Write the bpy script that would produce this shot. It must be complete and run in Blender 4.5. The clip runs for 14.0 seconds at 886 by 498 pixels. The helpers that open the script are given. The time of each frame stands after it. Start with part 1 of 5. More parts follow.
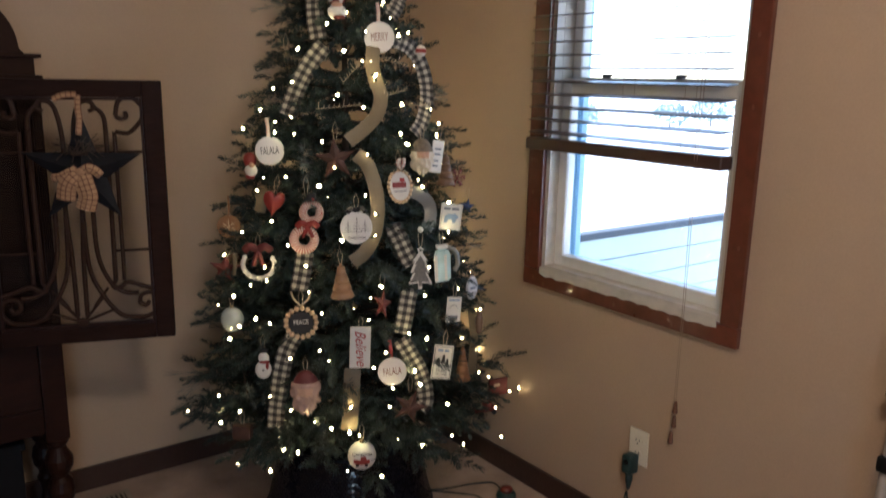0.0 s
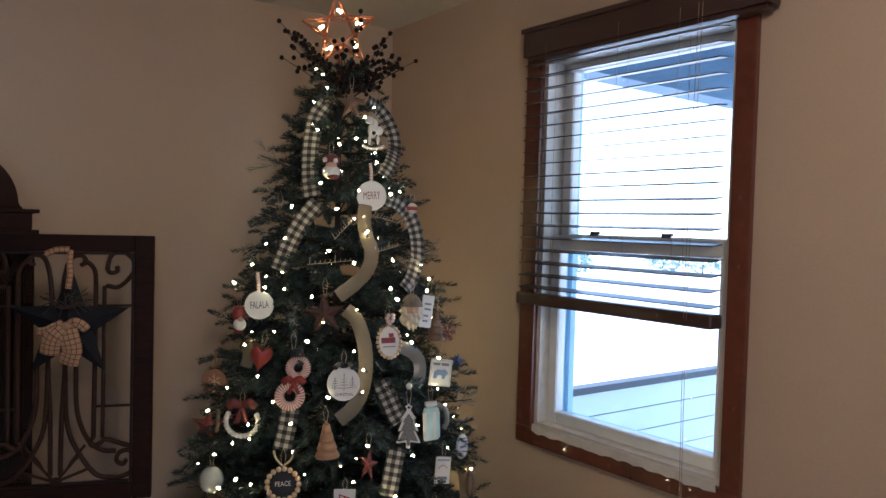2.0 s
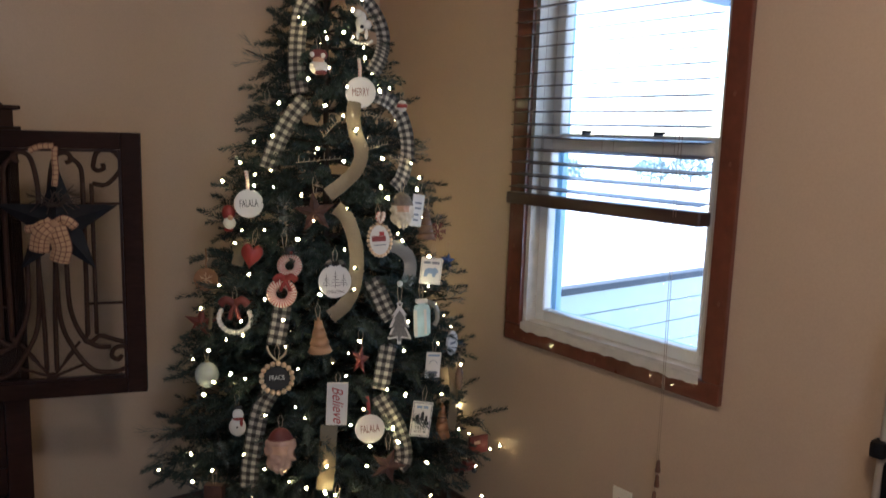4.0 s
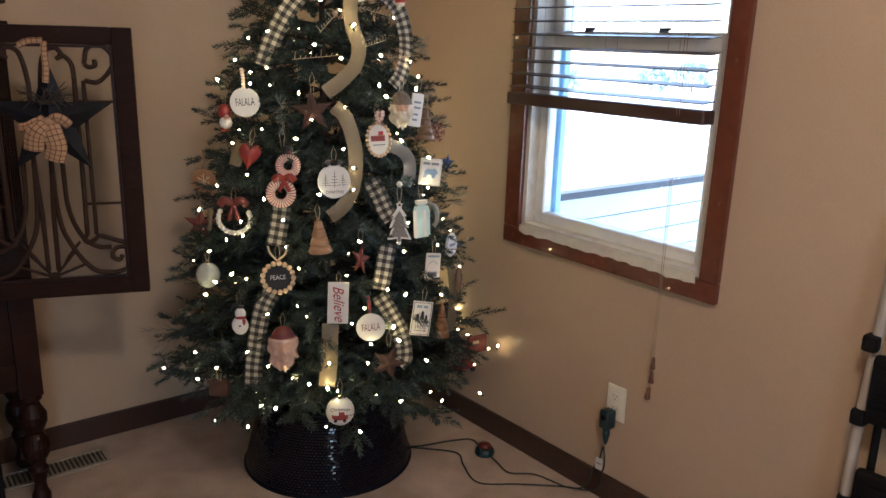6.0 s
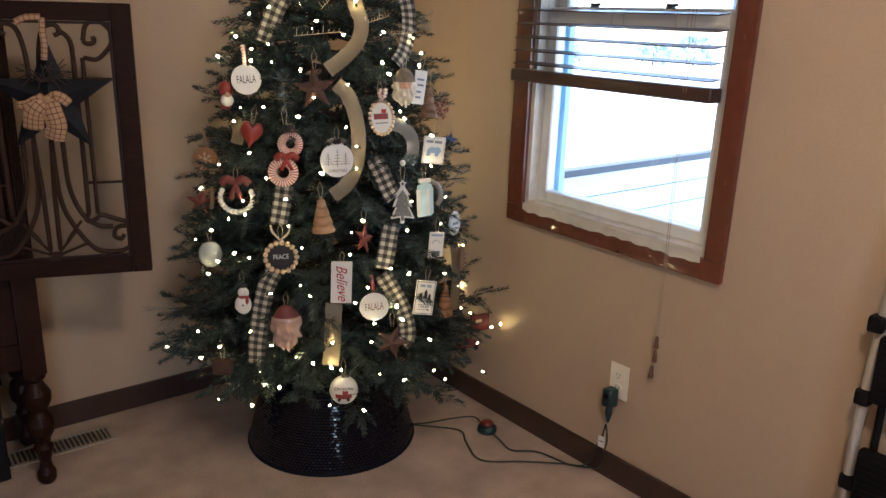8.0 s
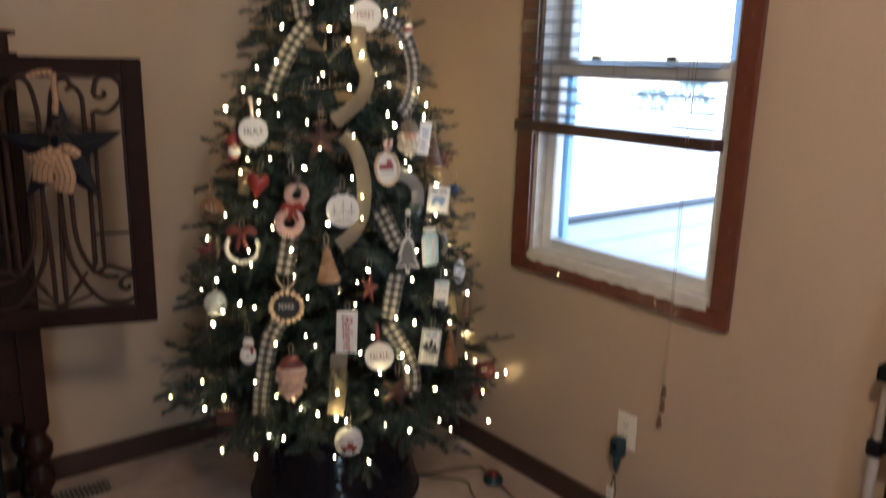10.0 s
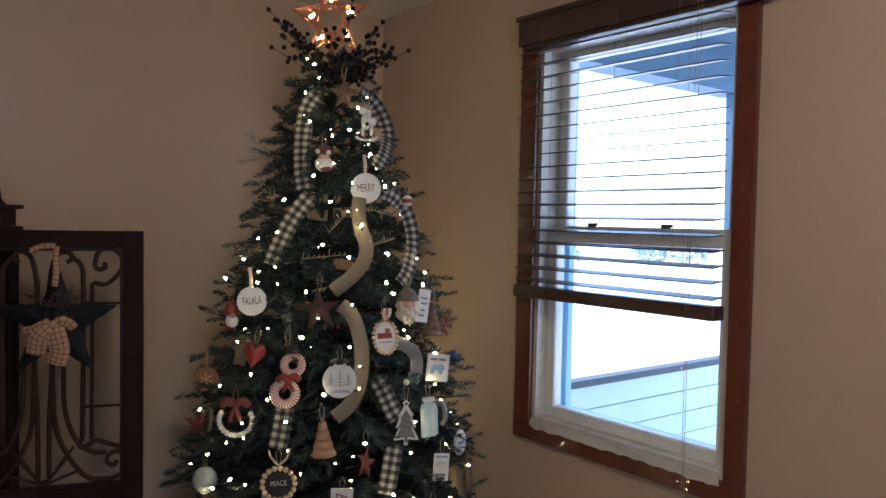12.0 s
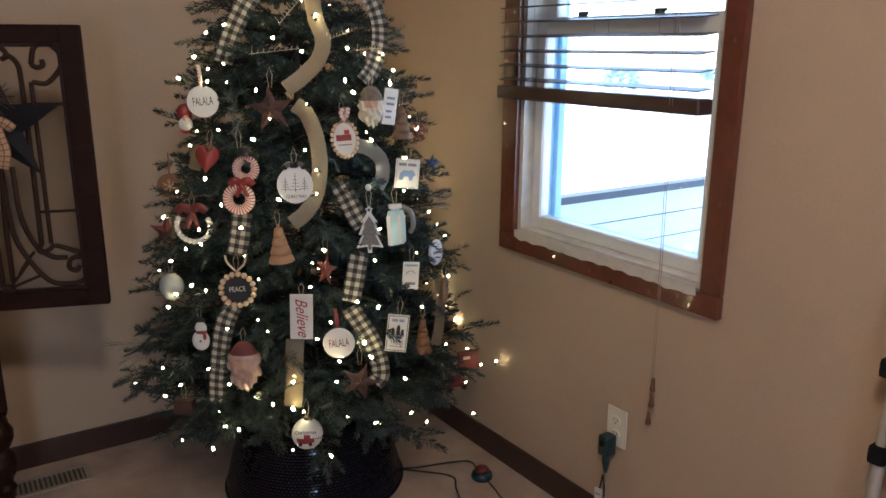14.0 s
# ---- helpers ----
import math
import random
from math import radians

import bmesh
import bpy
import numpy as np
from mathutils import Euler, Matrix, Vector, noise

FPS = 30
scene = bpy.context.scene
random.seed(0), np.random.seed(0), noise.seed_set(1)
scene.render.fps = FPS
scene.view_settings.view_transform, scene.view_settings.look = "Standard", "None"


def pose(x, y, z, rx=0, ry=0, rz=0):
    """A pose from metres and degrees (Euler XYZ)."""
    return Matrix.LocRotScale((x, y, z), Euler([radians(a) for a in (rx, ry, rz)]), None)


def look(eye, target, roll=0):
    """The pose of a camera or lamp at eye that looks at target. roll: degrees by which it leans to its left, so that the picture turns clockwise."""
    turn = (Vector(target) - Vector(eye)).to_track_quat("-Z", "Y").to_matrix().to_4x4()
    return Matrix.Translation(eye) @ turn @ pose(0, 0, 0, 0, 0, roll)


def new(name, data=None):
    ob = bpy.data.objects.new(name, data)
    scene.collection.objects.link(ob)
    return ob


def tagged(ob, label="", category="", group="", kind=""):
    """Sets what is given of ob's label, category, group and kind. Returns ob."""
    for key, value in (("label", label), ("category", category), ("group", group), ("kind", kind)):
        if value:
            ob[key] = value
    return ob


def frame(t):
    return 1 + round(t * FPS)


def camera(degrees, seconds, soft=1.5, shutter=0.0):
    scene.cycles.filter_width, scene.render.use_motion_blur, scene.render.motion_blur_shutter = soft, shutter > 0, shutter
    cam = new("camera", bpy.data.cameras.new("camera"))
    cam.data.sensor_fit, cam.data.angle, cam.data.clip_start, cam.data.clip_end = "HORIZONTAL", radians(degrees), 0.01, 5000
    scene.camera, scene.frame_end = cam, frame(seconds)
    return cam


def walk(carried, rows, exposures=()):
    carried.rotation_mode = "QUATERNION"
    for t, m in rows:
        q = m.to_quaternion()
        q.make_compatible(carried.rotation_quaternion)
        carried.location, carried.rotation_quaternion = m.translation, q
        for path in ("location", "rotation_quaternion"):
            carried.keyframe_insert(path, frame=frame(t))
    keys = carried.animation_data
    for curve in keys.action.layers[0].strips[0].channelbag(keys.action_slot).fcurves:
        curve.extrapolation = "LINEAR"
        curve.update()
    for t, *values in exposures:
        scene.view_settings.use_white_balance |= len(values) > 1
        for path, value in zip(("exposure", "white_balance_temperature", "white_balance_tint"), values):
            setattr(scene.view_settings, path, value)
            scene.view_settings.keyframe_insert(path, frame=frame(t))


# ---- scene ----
cam = camera(60.0, 14.0, shutter=0.6)
PATH = [
    (0, (0.193, 0.08, 1.44), (1.364, 1.652, 1.04), 0.7),
    (0.5, (0.196, 0.072, 1.449), (1.375, 1.666, 1.189), 0.6),
    (1, (0.209, 0.083, 1.452), (1.399, 1.687, 1.353), 0.9),
    (1.5, (0.201, 0.084, 1.459), (1.406, 1.681, 1.424), 1.1),
    (2, (0.215, 0.08, 1.47), (1.414, 1.681, 1.444), 1.1),
    (2.5, (0.216, 0.082, 1.461), (1.419, 1.678, 1.411), 0.8),
    (3, (0.208, 0.084, 1.459), (1.422, 1.671, 1.365), 0.9),
    (3.5, (0.209, 0.083, 1.456), (1.424, 1.661, 1.278), 1.0),
    (4, (0.213, 0.086, 1.442), (1.429, 1.652, 1.178), 1.2),
    (6.5, (0.206, 0.095, 1.404), (1.403, 1.613, 0.892), 1.2),
    (7, (0.206, 0.101, 1.404), (1.401, 1.614, 0.873), 1.2),
    (7.5, (0.206, 0.107, 1.41), (1.398, 1.616, 0.86), 1.3),
    (9.8, (0.207, 0.115, 1.421), (1.399, 1.632, 0.891), 1.2),
    (10, (0.198, 0.117, 1.432), (1.402, 1.652, 0.991), 1.0),
    (10.5, (0.197, 0.116, 1.456), (1.419, 1.683, 1.226), 0.7),
    (11, (0.214, 0.125, 1.466), (1.434, 1.706, 1.358), 0.6),
    (11.5, (0.221, 0.122, 1.472), (1.439, 1.707, 1.4), 0.6),
    (12, (0.221, 0.132, 1.468), (1.446, 1.712, 1.425), 0.6),
    (12.5, (0.226, 0.135, 1.465), (1.451, 1.715, 1.427), 0.8),
    (13, (0.258, 0.154, 1.433), (1.484, 1.72, 1.227), 0.9),
    (13.5, (0.36, 0.133, 1.396), (1.542, 1.692, 0.98), 0.9),
    (14, (0.518, 0.105, 1.371), (1.587, 1.726, 0.894), -0.2),
]
EXPOSURE = 2.55
LOOKS = [(0, 0.08, 5680), (0.5, 0.0, 5580), (1, -0.2, 5380), (1.5, -0.22, 5280), (3, -0.2, 5280), (4, -0.1, 5430), (6.5, 0.45, 5700), (7.5, 0.49, 5690), (10, 0.24, 5700), (10.5, 0.06, 5500), (11, -0.22, 5330), (12.5, -0.29, 5290), (13, -0.33, 5400), (13.5, -0.05, 5460), (14, 0.22, 5430)]
walk(cam, [(t, look(eye, target, roll)) for t, eye, target, roll in PATH], [(t, EXPOSURE + stops, kelvin, 10.0) for t, stops, kelvin in LOOKS])

# ---- light ----
world = bpy.data.worlds.new("sky")
scene.world = world
world.use_nodes = True
_n, _l = world.node_tree.nodes, world.node_tree.links
_sky = _n.new("ShaderNodeTexSky")
_sky.sky_type = "NISHITA"
_sky.sun_disc = False
_sky.sun_elevation, _sky.sun_rotation = radians(35), radians(352)
_n["Background"].inputs["Strength"].default_value = 0.15
_l.new(_sky.outputs[0], _n["Background"].inputs["Color"])

sun = new("sun", bpy.data.lights.new("sun", "SUN"))
sun.data.energy, sun.data.angle, sun.data.color = 2.4, radians(12), (1.0, 0.97, 0.92)
_az, _el = radians(352), radians(35)
sun.matrix_world = look((0, 0, 0), (-math.sin(_az) * math.cos(_el), -math.cos(_az) * math.cos(_el), -math.sin(_el)))

# ceiling lamp of the room, above and behind the camera
lamp = new("ceiling_lamp_light", bpy.data.lights.new("ceiling_lamp_light", "POINT"))
lamp.data.shadow_soft_size = 0.10
lamp.data.energy, lamp.data.color = 7.6, (1.0, 0.79, 0.58)
lamp.matrix_world = pose(0.64, 0.12, 2.22)

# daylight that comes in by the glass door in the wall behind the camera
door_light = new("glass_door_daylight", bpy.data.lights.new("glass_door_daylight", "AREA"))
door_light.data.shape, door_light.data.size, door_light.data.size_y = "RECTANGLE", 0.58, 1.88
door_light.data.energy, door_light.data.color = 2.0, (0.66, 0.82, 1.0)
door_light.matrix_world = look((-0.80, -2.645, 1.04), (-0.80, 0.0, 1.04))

X0, Y0, H = 2.045, 2.92, 2.38      # window wall, back wall, ceiling
TREE = Vector((1.45, 2.31, 0.0))


# ---- materials ----
def nodes_of(name):
    m = bpy.data.materials.new(name)
    m.use_nodes = True
    return m, m.node_tree.nodes, m.node_tree.links, m.node_tree.nodes["Principled BSDF"]


def paint(name, colour, rough=0.6, metal=0.0, vary=0.12, grain=40.0, patch=3.0, bump=0.15, stretch=(1, 1, 1), island=0.0, spec=0.5, coat=0.0, piece=0.0):
    """A surface with two scales of variation and a fine relief."""
    m, n, l, b = nodes_of(name)
    co, mp = n.new("ShaderNodeTexCoord"), n.new("ShaderNodeMapping")
    mp.inputs["Scale"].default_value = stretch
    l.new(co.outputs["Object"], mp.inputs["Vector"])
    fine, wide = n.new("ShaderNodeTexNoise"), n.new("ShaderNodeTexNoise")
    fine.inputs["Scale"].default_value, wide.inputs["Scale"].default_value = grain, patch
    fine.inputs["Detail"].default_value, wide.inputs["Detail"].default_value = 4, 3
    for t in (fine, wide):
        l.new(mp.outputs[0], t.inputs["Vector"])
    mix = n.new("ShaderNodeMath")
    mix.operation = "ADD"
    l.new(fine.outputs["Fac"], mix.inputs[0])
    l.new(wide.outputs["Fac"], mix.inputs[1])
    last = mix.outputs[0]
    if island or piece:
        source = n.new("ShaderNodeNewGeometry").outputs["Random Per Island"] if island else n.new("ShaderNodeObjectInfo").outputs["Random"]
        more = n.new("ShaderNodeMath")
        more.operation = "MULTIPLY_ADD"
        l.new(source, more.inputs[0])
        more.inputs[1].default_value = island or piece
        l.new(last, more.inputs[2])
        last = more.outputs[0]
    ramp = n.new("ShaderNodeMapRange")
    ramp.inputs["From Min"].default_value, ramp.inputs["From Max"].default_value = 0.6, 1.4 + (island or piece)
    ramp.inputs["To Min"].default_value, ramp.inputs["To Max"].default_value = 1 - vary, 1 + vary
    l.new(last, ramp.inputs["Value"])
    tint = n.new("ShaderNodeVectorMath")
    tint.operation = "SCALE"
    tint.inputs[0].default_value = colour
    l.new(ramp.outputs[0], tint.inputs["Scale"])
    l.new(tint.outputs[0], b.inputs["Base Color"])
    rr = n.new("ShaderNodeMapRange")
    rr.inputs["To Min"].default_value, rr.inputs["To Max"].default_value = max(0.03, rough - 0.1), min(1, rough + 0.1)
    l.new(wide.outputs["Fac"], rr.inputs["Value"])
    l.new(rr.outputs[0], b.inputs["Roughness"])
    b.inputs["Metallic"].default_value = metal
    b.inputs["Specular IOR Level"].default_value = spec
    b.inputs["Coat Weight"].default_value = coat
    if bump:
        bp = n.new("ShaderNodeBump")
        bp.inputs["Strength"].default_value, bp.inputs["Distance"].default_value = bump, 0.004
        l.new(fine.outputs["Fac"], bp.inputs["Height"])
        l.new(bp.outputs[0], b.inputs["Normal"])
    return m


def glowing(name, colour, strength, spread=0.0):
    """Bulb glass that gives off light, some bulbs stronger than others."""
    m, n, l, b = nodes_of(name)
    if spread:
        own, power = n.new("ShaderNodeObjectInfo"), n.new("ShaderNodeMapRange")
        power.inputs["To Min"].default_value, power.inputs["To Max"].default_value = strength * (1 - spread), strength * (1 + spread)
        l.new(own.outputs["Random"], power.inputs["Value"])
        l.new(power.outputs[0], b.inputs["Emission Strength"])
    b.inputs["Base Color"].default_value = (*colour, 1)
    b.inputs["Emission Color"].default_value = (*colour, 1)
    b.inputs["Emission Strength"].default_value = strength
    return m


def glassy(name, tint=(1, 1, 1), rough=0.0, shine_most=0.5):
    m, n, l, b = nodes_of(name)
    clear, shine, mix, lw = n.new("ShaderNodeBsdfTransparent"), n.new("ShaderNodeBsdfGlossy"), n.new("ShaderNodeMixShader"), n.new("ShaderNodeLayerWeight")
    clear.inputs[0].default_value = (*tint, 1)
    shine.inputs["Roughness"].default_value = rough
    power, scale = n.new("ShaderNodeMath"), n.new("ShaderNodeMath")
    power.operation, scale.operation = "POWER", "MULTIPLY_ADD"
    power.inputs[1].default_value = 4.0
    scale.inputs[1].default_value, scale.inputs[2].default_value = shine_most, 0.025
    lw.inputs["Blend"].default_value = 0.5
    l.new(lw.outputs["Facing"], power.inputs[0])
    l.new(power.outputs[0], scale.inputs[0])
    l.new(scale.outputs[0], mix.inputs[0])
    l.new(clear.outputs[0], mix.inputs[1])
    l.new(shine.outputs[0], mix.inputs[2])
    l.new(mix.outputs[0], n["Material Output"].inputs["Surface"])
    return m


def checked(name, light, mid, dark, size, line=0.0):
    """Woven checks along the cloth's own width and length."""
    m, n, l, b = nodes_of(name)
    uv, sep = n.new("ShaderNodeUVMap"), n.new("ShaderNodeSeparateXYZ")
    l.new(uv.outputs[0], sep.inputs[0])
    steps = []
    for k in (0, 1):
        d, fr, gt = n.new("ShaderNodeMath"), n.new("ShaderNodeMath"), n.new("ShaderNodeMath")
        d.operation, fr.operation, gt.operation = "DIVIDE", "FRACT", "GREATER_THAN"
        d.inputs[1].default_value, gt.inputs[1].default_value = size, line or 0.5
        l.new(sep.outputs[k], d.inputs[0])
        l.new(d.outputs[0], fr.inputs[0])
        l.new(fr.outputs[0], gt.inputs[0])
        steps.append(gt.outputs[0])
    add, half, ramp = n.new("ShaderNodeMath"), n.new("ShaderNodeMath"), n.new("ShaderNodeValToRGB")
    add.operation, half.operation = "ADD", "MULTIPLY"
    half.inputs[1].default_value = 0.5
    l.new(steps[0], add.inputs[0])
    l.new(steps[1], add.inputs[1])
    l.new(add.outputs[0], half.inputs[0])
    l.new(half.outputs[0], ramp.inputs[0])
    ramp.color_ramp.interpolation = "CONSTANT"
    ramp.color_ramp.elements[0].color, ramp.color_ramp.elements[0].position = (*dark, 1), 0
    ramp.color_ramp.elements[1].color, ramp.color_ramp.elements[1].position = (*mid, 1), 0.4
    e = ramp.color_ramp.elements.new(0.9)
    e.color = (*light, 1)
    l.new(ramp.outputs[0], b.inputs["Base Color"])
    b.inputs["Roughness"].default_value = 0.85
    weave, bp = n.new("ShaderNodeTexNoise"), n.new("ShaderNodeBump")
    weave.inputs["Scale"].default_value = 500
    bp.inputs["Strength"].default_value, bp.inputs["Distance"].default_value = 0.3, 0.002
    l.new(weave.outputs["Fac"], bp.inputs["Height"])
    l.new(bp.outputs[0], b.inputs["Normal"])
    return m


WALL = paint("wall_paint", (0.455, 0.332, 0.232), 0.5, vary=0.06, grain=160, patch=1.3, bump=0.12)
CEIL = paint("ceiling_paint", (0.62, 0.57, 0.50), 0.85, vary=0.06, grain=120, patch=2, bump=0.5)
CARPET = paint("carpet", (0.44, 0.335, 0.28), 0.95, vary=0.34, grain=240, patch=7, bump=1.0, spec=0.1)
DARKBASE = paint("baseboard_wood", (0.045, 0.022, 0.016), 0.4, vary=0.3, grain=60, stretch=(3, 3, 0.6))
REDWOOD = paint("window_trim_wood", (0.118, 0.031, 0.016), 0.32, vary=0.35, grain=30, patch=6, stretch=(4, 1, 1), coat=0.3)
SLAT = paint("blind_wood", (0.050, 0.025, 0.020), 0.35, vary=0.25, grain=40, stretch=(1, 0.2, 4), piece=0.4)
VINYL = paint("white_vinyl", (0.72, 0.70, 0.66), 0.4, vary=0.06, grain=30, bump=0.05)
JAMB = paint("painted_jamb", (0.58, 0.53, 0.46), 0.6, vary=0.18, grain=25, patch=8, bump=0.4)
CORD = paint("cord", (0.30, 0.22, 0.16), 0.8)
TASSEL = paint("tassel_wood", (0.13, 0.055, 0.03), 0.4)
PLATE = paint("outlet_plastic", (0.74, 0.68, 0.56), 0.35, vary=0.04)
SLOT = paint("black_slot", (0.02, 0.02, 0.02), 0.5)
GREENPLUG = paint("green_plastic", (0.008, 0.030, 0.034), 0.35)
WIRE = paint("green_wire", (0.012, 0.022, 0.018), 0.45)
REDKNOB = paint("red_plastic", (0.14, 0.016, 0.012), 0.35)
CABWOOD = paint("cabinet_wood", (0.018, 0.006, 0.004), 0.42, vary=0.4, grain=18, patch=4, stretch=(1, 1, 5), spec=0.16)
CABDARK = paint("dark_stain", (0.017, 0.007, 0.005), 0.55, vary=0.35, grain=24, patch=5, stretch=(1, 1, 4), spec=0.08)
CLOCKWOOD = paint("clock_wood", (0.022, 0.009, 0.006), 0.65, vary=0.3, grain=20, spec=0.12)
IRON = paint("scroll_iron", (0.030, 0.014, 0.009), 0.6, vary=0.3, grain=80, spec=0.15)
STARBLACK = paint("black_tin", (0.006, 0.0065, 0.010), 0.6, spec=0.2, vary=0.4, grain=30)
GLASS = glassy("pane_glass")
DUSTGLASS = glassy("panel_glass", (0.86, 0.86, 0.86), 0.05)
SKIRT = paint("black_collar", (0.003, 0.0035, 0.008), 0.6, spec=0.1, vary=0.3, grain=90, bump=0.4)
VENT = paint("register_metal", (0.34, 0.29, 0.24), 0.4, metal=0.2)
LADDERTUBE = paint("ladder_tube", (0.47, 0.42, 0.37), 0.4, metal=0.25, vary=0.1)
BLACKPLASTIC = paint("black_plastic", (0.006, 0.006, 0.007), 0.55, vary=0.2, spec=0.15)
BARK = paint("trunk_bark", (0.03, 0.022, 0.015), 0.9)
NEEDLE = paint("needles", (0.021, 0.034, 0.029), 0.5, vary=0.7, grain=8, patch=3, bump=0, island=1.0, spec=0.4)
TIPS = paint("needle_tips", (0.062, 0.082, 0.066), 0.55, vary=0.5, grain=8, patch=3, bump=0, island=1.0, spec=0.3)
FROST = paint("frosted_needles", (0.13, 0.145, 0.135), 0.6, vary=0.4, bump=0, island=1.0)
PLAID = checked("buffalo_check", (0.38, 0.34, 0.285), (0.105, 0.095, 0.085), (0.012, 0.011, 0.012), 0.024)
BOWCHECK = checked("homespun_check", (0.37, 0.22, 0.12), (0.13, 0.05, 0.03), (0.05, 0.02, 0.015), 0.0125, 0.16)
GOLD = paint("gold_ribbon", (0.175, 0.135, 0.08), 0.42, metal=0.25, vary=0.15, grain=300, bump=0.2)
GOLD.node_tree.nodes["Principled BSDF"].inputs["Alpha"].default_value = 0.80     # sheer cloth
SILVER = paint("silver_ribbon", (0.19, 0.185, 0.17), 0.35, metal=0.4, vary=0.15, grain=300)
BULB = glowing("lamp_glow", (1.0, 0.76, 0.33), 12.5, 0.75)
SOCKET = paint("bulb_socket", (0.01, 0.03, 0.02), 0.5)
COPPER = paint("copper_wire", (0.50, 0.20, 0.11), 0.3, metal=0.85, vary=0.2)
BERRY = paint("dried_berry", (0.012, 0.007, 0.006), 0.7, spec=0.2, vary=0.4, grain=60)
STEM = paint("twig", (0.035, 0.022, 0.015), 0.8)
ENAMEL = paint("white_enamel", (0.61, 0.59, 0.555), 0.35, vary=0.05, grain=25)
CREAM = paint("cream_ceramic", (0.70, 0.62, 0.50), 0.4, vary=0.1)
BROWNINK = paint("red_brown_print", (0.16, 0.045, 0.03), 0.6)
INK = paint("black_print", (0.02, 0.018, 0.018), 0.6)
REDINK = paint("red_print", (0.33, 0.03, 0.03), 0.6)
GREYINK = paint("grey_print", (0.17, 0.18, 0.21), 0.6)
BLUEINK = paint("blue_print", (0.20, 0.28, 0.42), 0.6)
BEAD = paint("wood_bead", (0.60, 0.43, 0.28), 0.5, vary=0.12, piece=0.5)
WHITEBEAD = paint("white_bead", (0.72, 0.68, 0.62), 0.45, vary=0.08, piece=0.3)
CHALK = paint("chalkboard", (0.014, 0.014, 0.016), 0.7)
RUST = paint("rusty_tin", (0.060, 0.026, 0.018), 0.7, metal=0.2, vary=0.5, grain=45, patch=12)
REDPAINT = paint("red_paint", (0.22, 0.024, 0.018), 0.45, vary=0.25, grain=30)
OLDRED = paint("worn_red", (0.12, 0.020, 0.016), 0.6, vary=0.4, grain=30)
CARVED = paint("carved_wood", (0.34, 0.19, 0.10), 0.45, vary=0.25, grain=20, stretch=(1, 1, 6))
DARKWOOD = paint("dark_carved_wood", (0.13, 0.075, 0.045), 0.5, vary=0.3, grain=20)
COOKIE = paint("gingerbread_wood", (0.21, 0.095, 0.035), 0.6, vary=0.2)
PINKGLASS = paint("painted_glass", (0.46, 0.30, 0.24), 0.25, metal=0.15, vary=0.35, grain=35, coat=0.4)
CLEARORN = paint("frosted_glass", (0.22, 0.235, 0.24), 0.25, vary=0.2, coat=0.5)
JARBLUE = paint("pale_blue_glass", (0.46, 0.62, 0.66), 0.12, vary=0.3, grain=20, coat=0.6)
STRIPEY = checked("candy_stripe", (0.62, 0.52, 0.45), (0.62, 0.52, 0.45), (0.36, 0.06, 0.05), 0.0085, 0.38)
FUR = paint("grey_fur", (0.16, 0.13, 0.10), 0.95, vary=0.4, grain=90, bump=1)
BEARD = paint("wool_beard", (0.52, 0.46, 0.37), 0.9, vary=0.2, grain=60, bump=1)
FACE = paint("face_paint", (0.45, 0.27, 0.18), 0.6)
STRING = paint("jute_string", (0.42, 0.34, 0.25), 0.9)
WIREGOLD = paint("gold_wire", (0.50, 0.40, 0.27), 0.4, metal=0.3)
PATCHGREY = paint("knit_grey", (0.17, 0.165, 0.16), 0.9, vary=0.6, grain=160, bump=0.8)
NAVY = paint("navy_felt", (0.03, 0.05, 0.12), 0.8)
SIDING = paint("porch_siding", (0.60, 0.66, 0.62), 0.6, vary=0.08, grain=20, piece=0.2)
PORCHDARK = paint("porch_cap", (0.05, 0.058, 0.075), 0.6)
PORCHWHITE = paint("porch_white", (0.70, 0.72, 0.74), 0.6)
# the blue shade under the porch, painted as a dark base colour
PORCHSHADE = paint("blue_porch_shade", (0.060, 0.115, 0.185), 0.6, vary=0.12)
# blue daylight on the outer window reveal, put into the base colour
REVEALBLUE = paint("daylight_blue_reveal", (0.34, 0.54, 0.72), 0.5, vary=0.08)
SPECK = paint("pale_brown_speck", (0.17, 0.08, 0.05), 0.8)
DECK = paint("porch_boards", (0.42, 0.42, 0.40), 0.7, vary=0.2, stretch=(0.3, 6, 1))
SNOW = paint("snow", (0.82, 0.83, 0.85), 0.8, vary=0.05, grain=2, patch=0.2)
# base colour lightened to hold the haze over the far shrubs
SHRUB = paint("hazed_far_shrub", (0.32, 0.40, 0.38), 0.9, vary=0.5, grain=3, island=0.6)
FIXTURE = paint("frosted_shade", (0.75, 0.72, 0.66), 0.5)


# ---- building helpers ----
def part(name, bm, material, parent=None, label="", smooth=False):
    me = bpy.data.meshes.new(name)
    bmesh.ops.recalc_face_normals(bm, faces=bm.faces)
    bm.to_mesh(me)
    bm.free()
    if smooth:
        me.polygons.foreach_set("use_smooth", [True] * len(me.polygons))
    me.materials.append(material)
    ob = new(name, me)
    if parent:
        ob.parent = parent
    return tagged(ob, label)


def shared(name, mesh, parent, m):
    ob = new(name, mesh)
    ob.parent = parent
    ob.matrix_basis = m
    return ob


def thing(name, label, category, at=(0, 0, 0), turn=0.0, group="", lean=0.0):
    ob = new(name)
    ob.empty_display_size = 0.02
    ob.matrix_basis = pose(*at, 0, lean, turn)
    return tagged(ob, label, category, group)


def setting(ob, label, category):
    return tagged(ob, label, category, kind="structure")


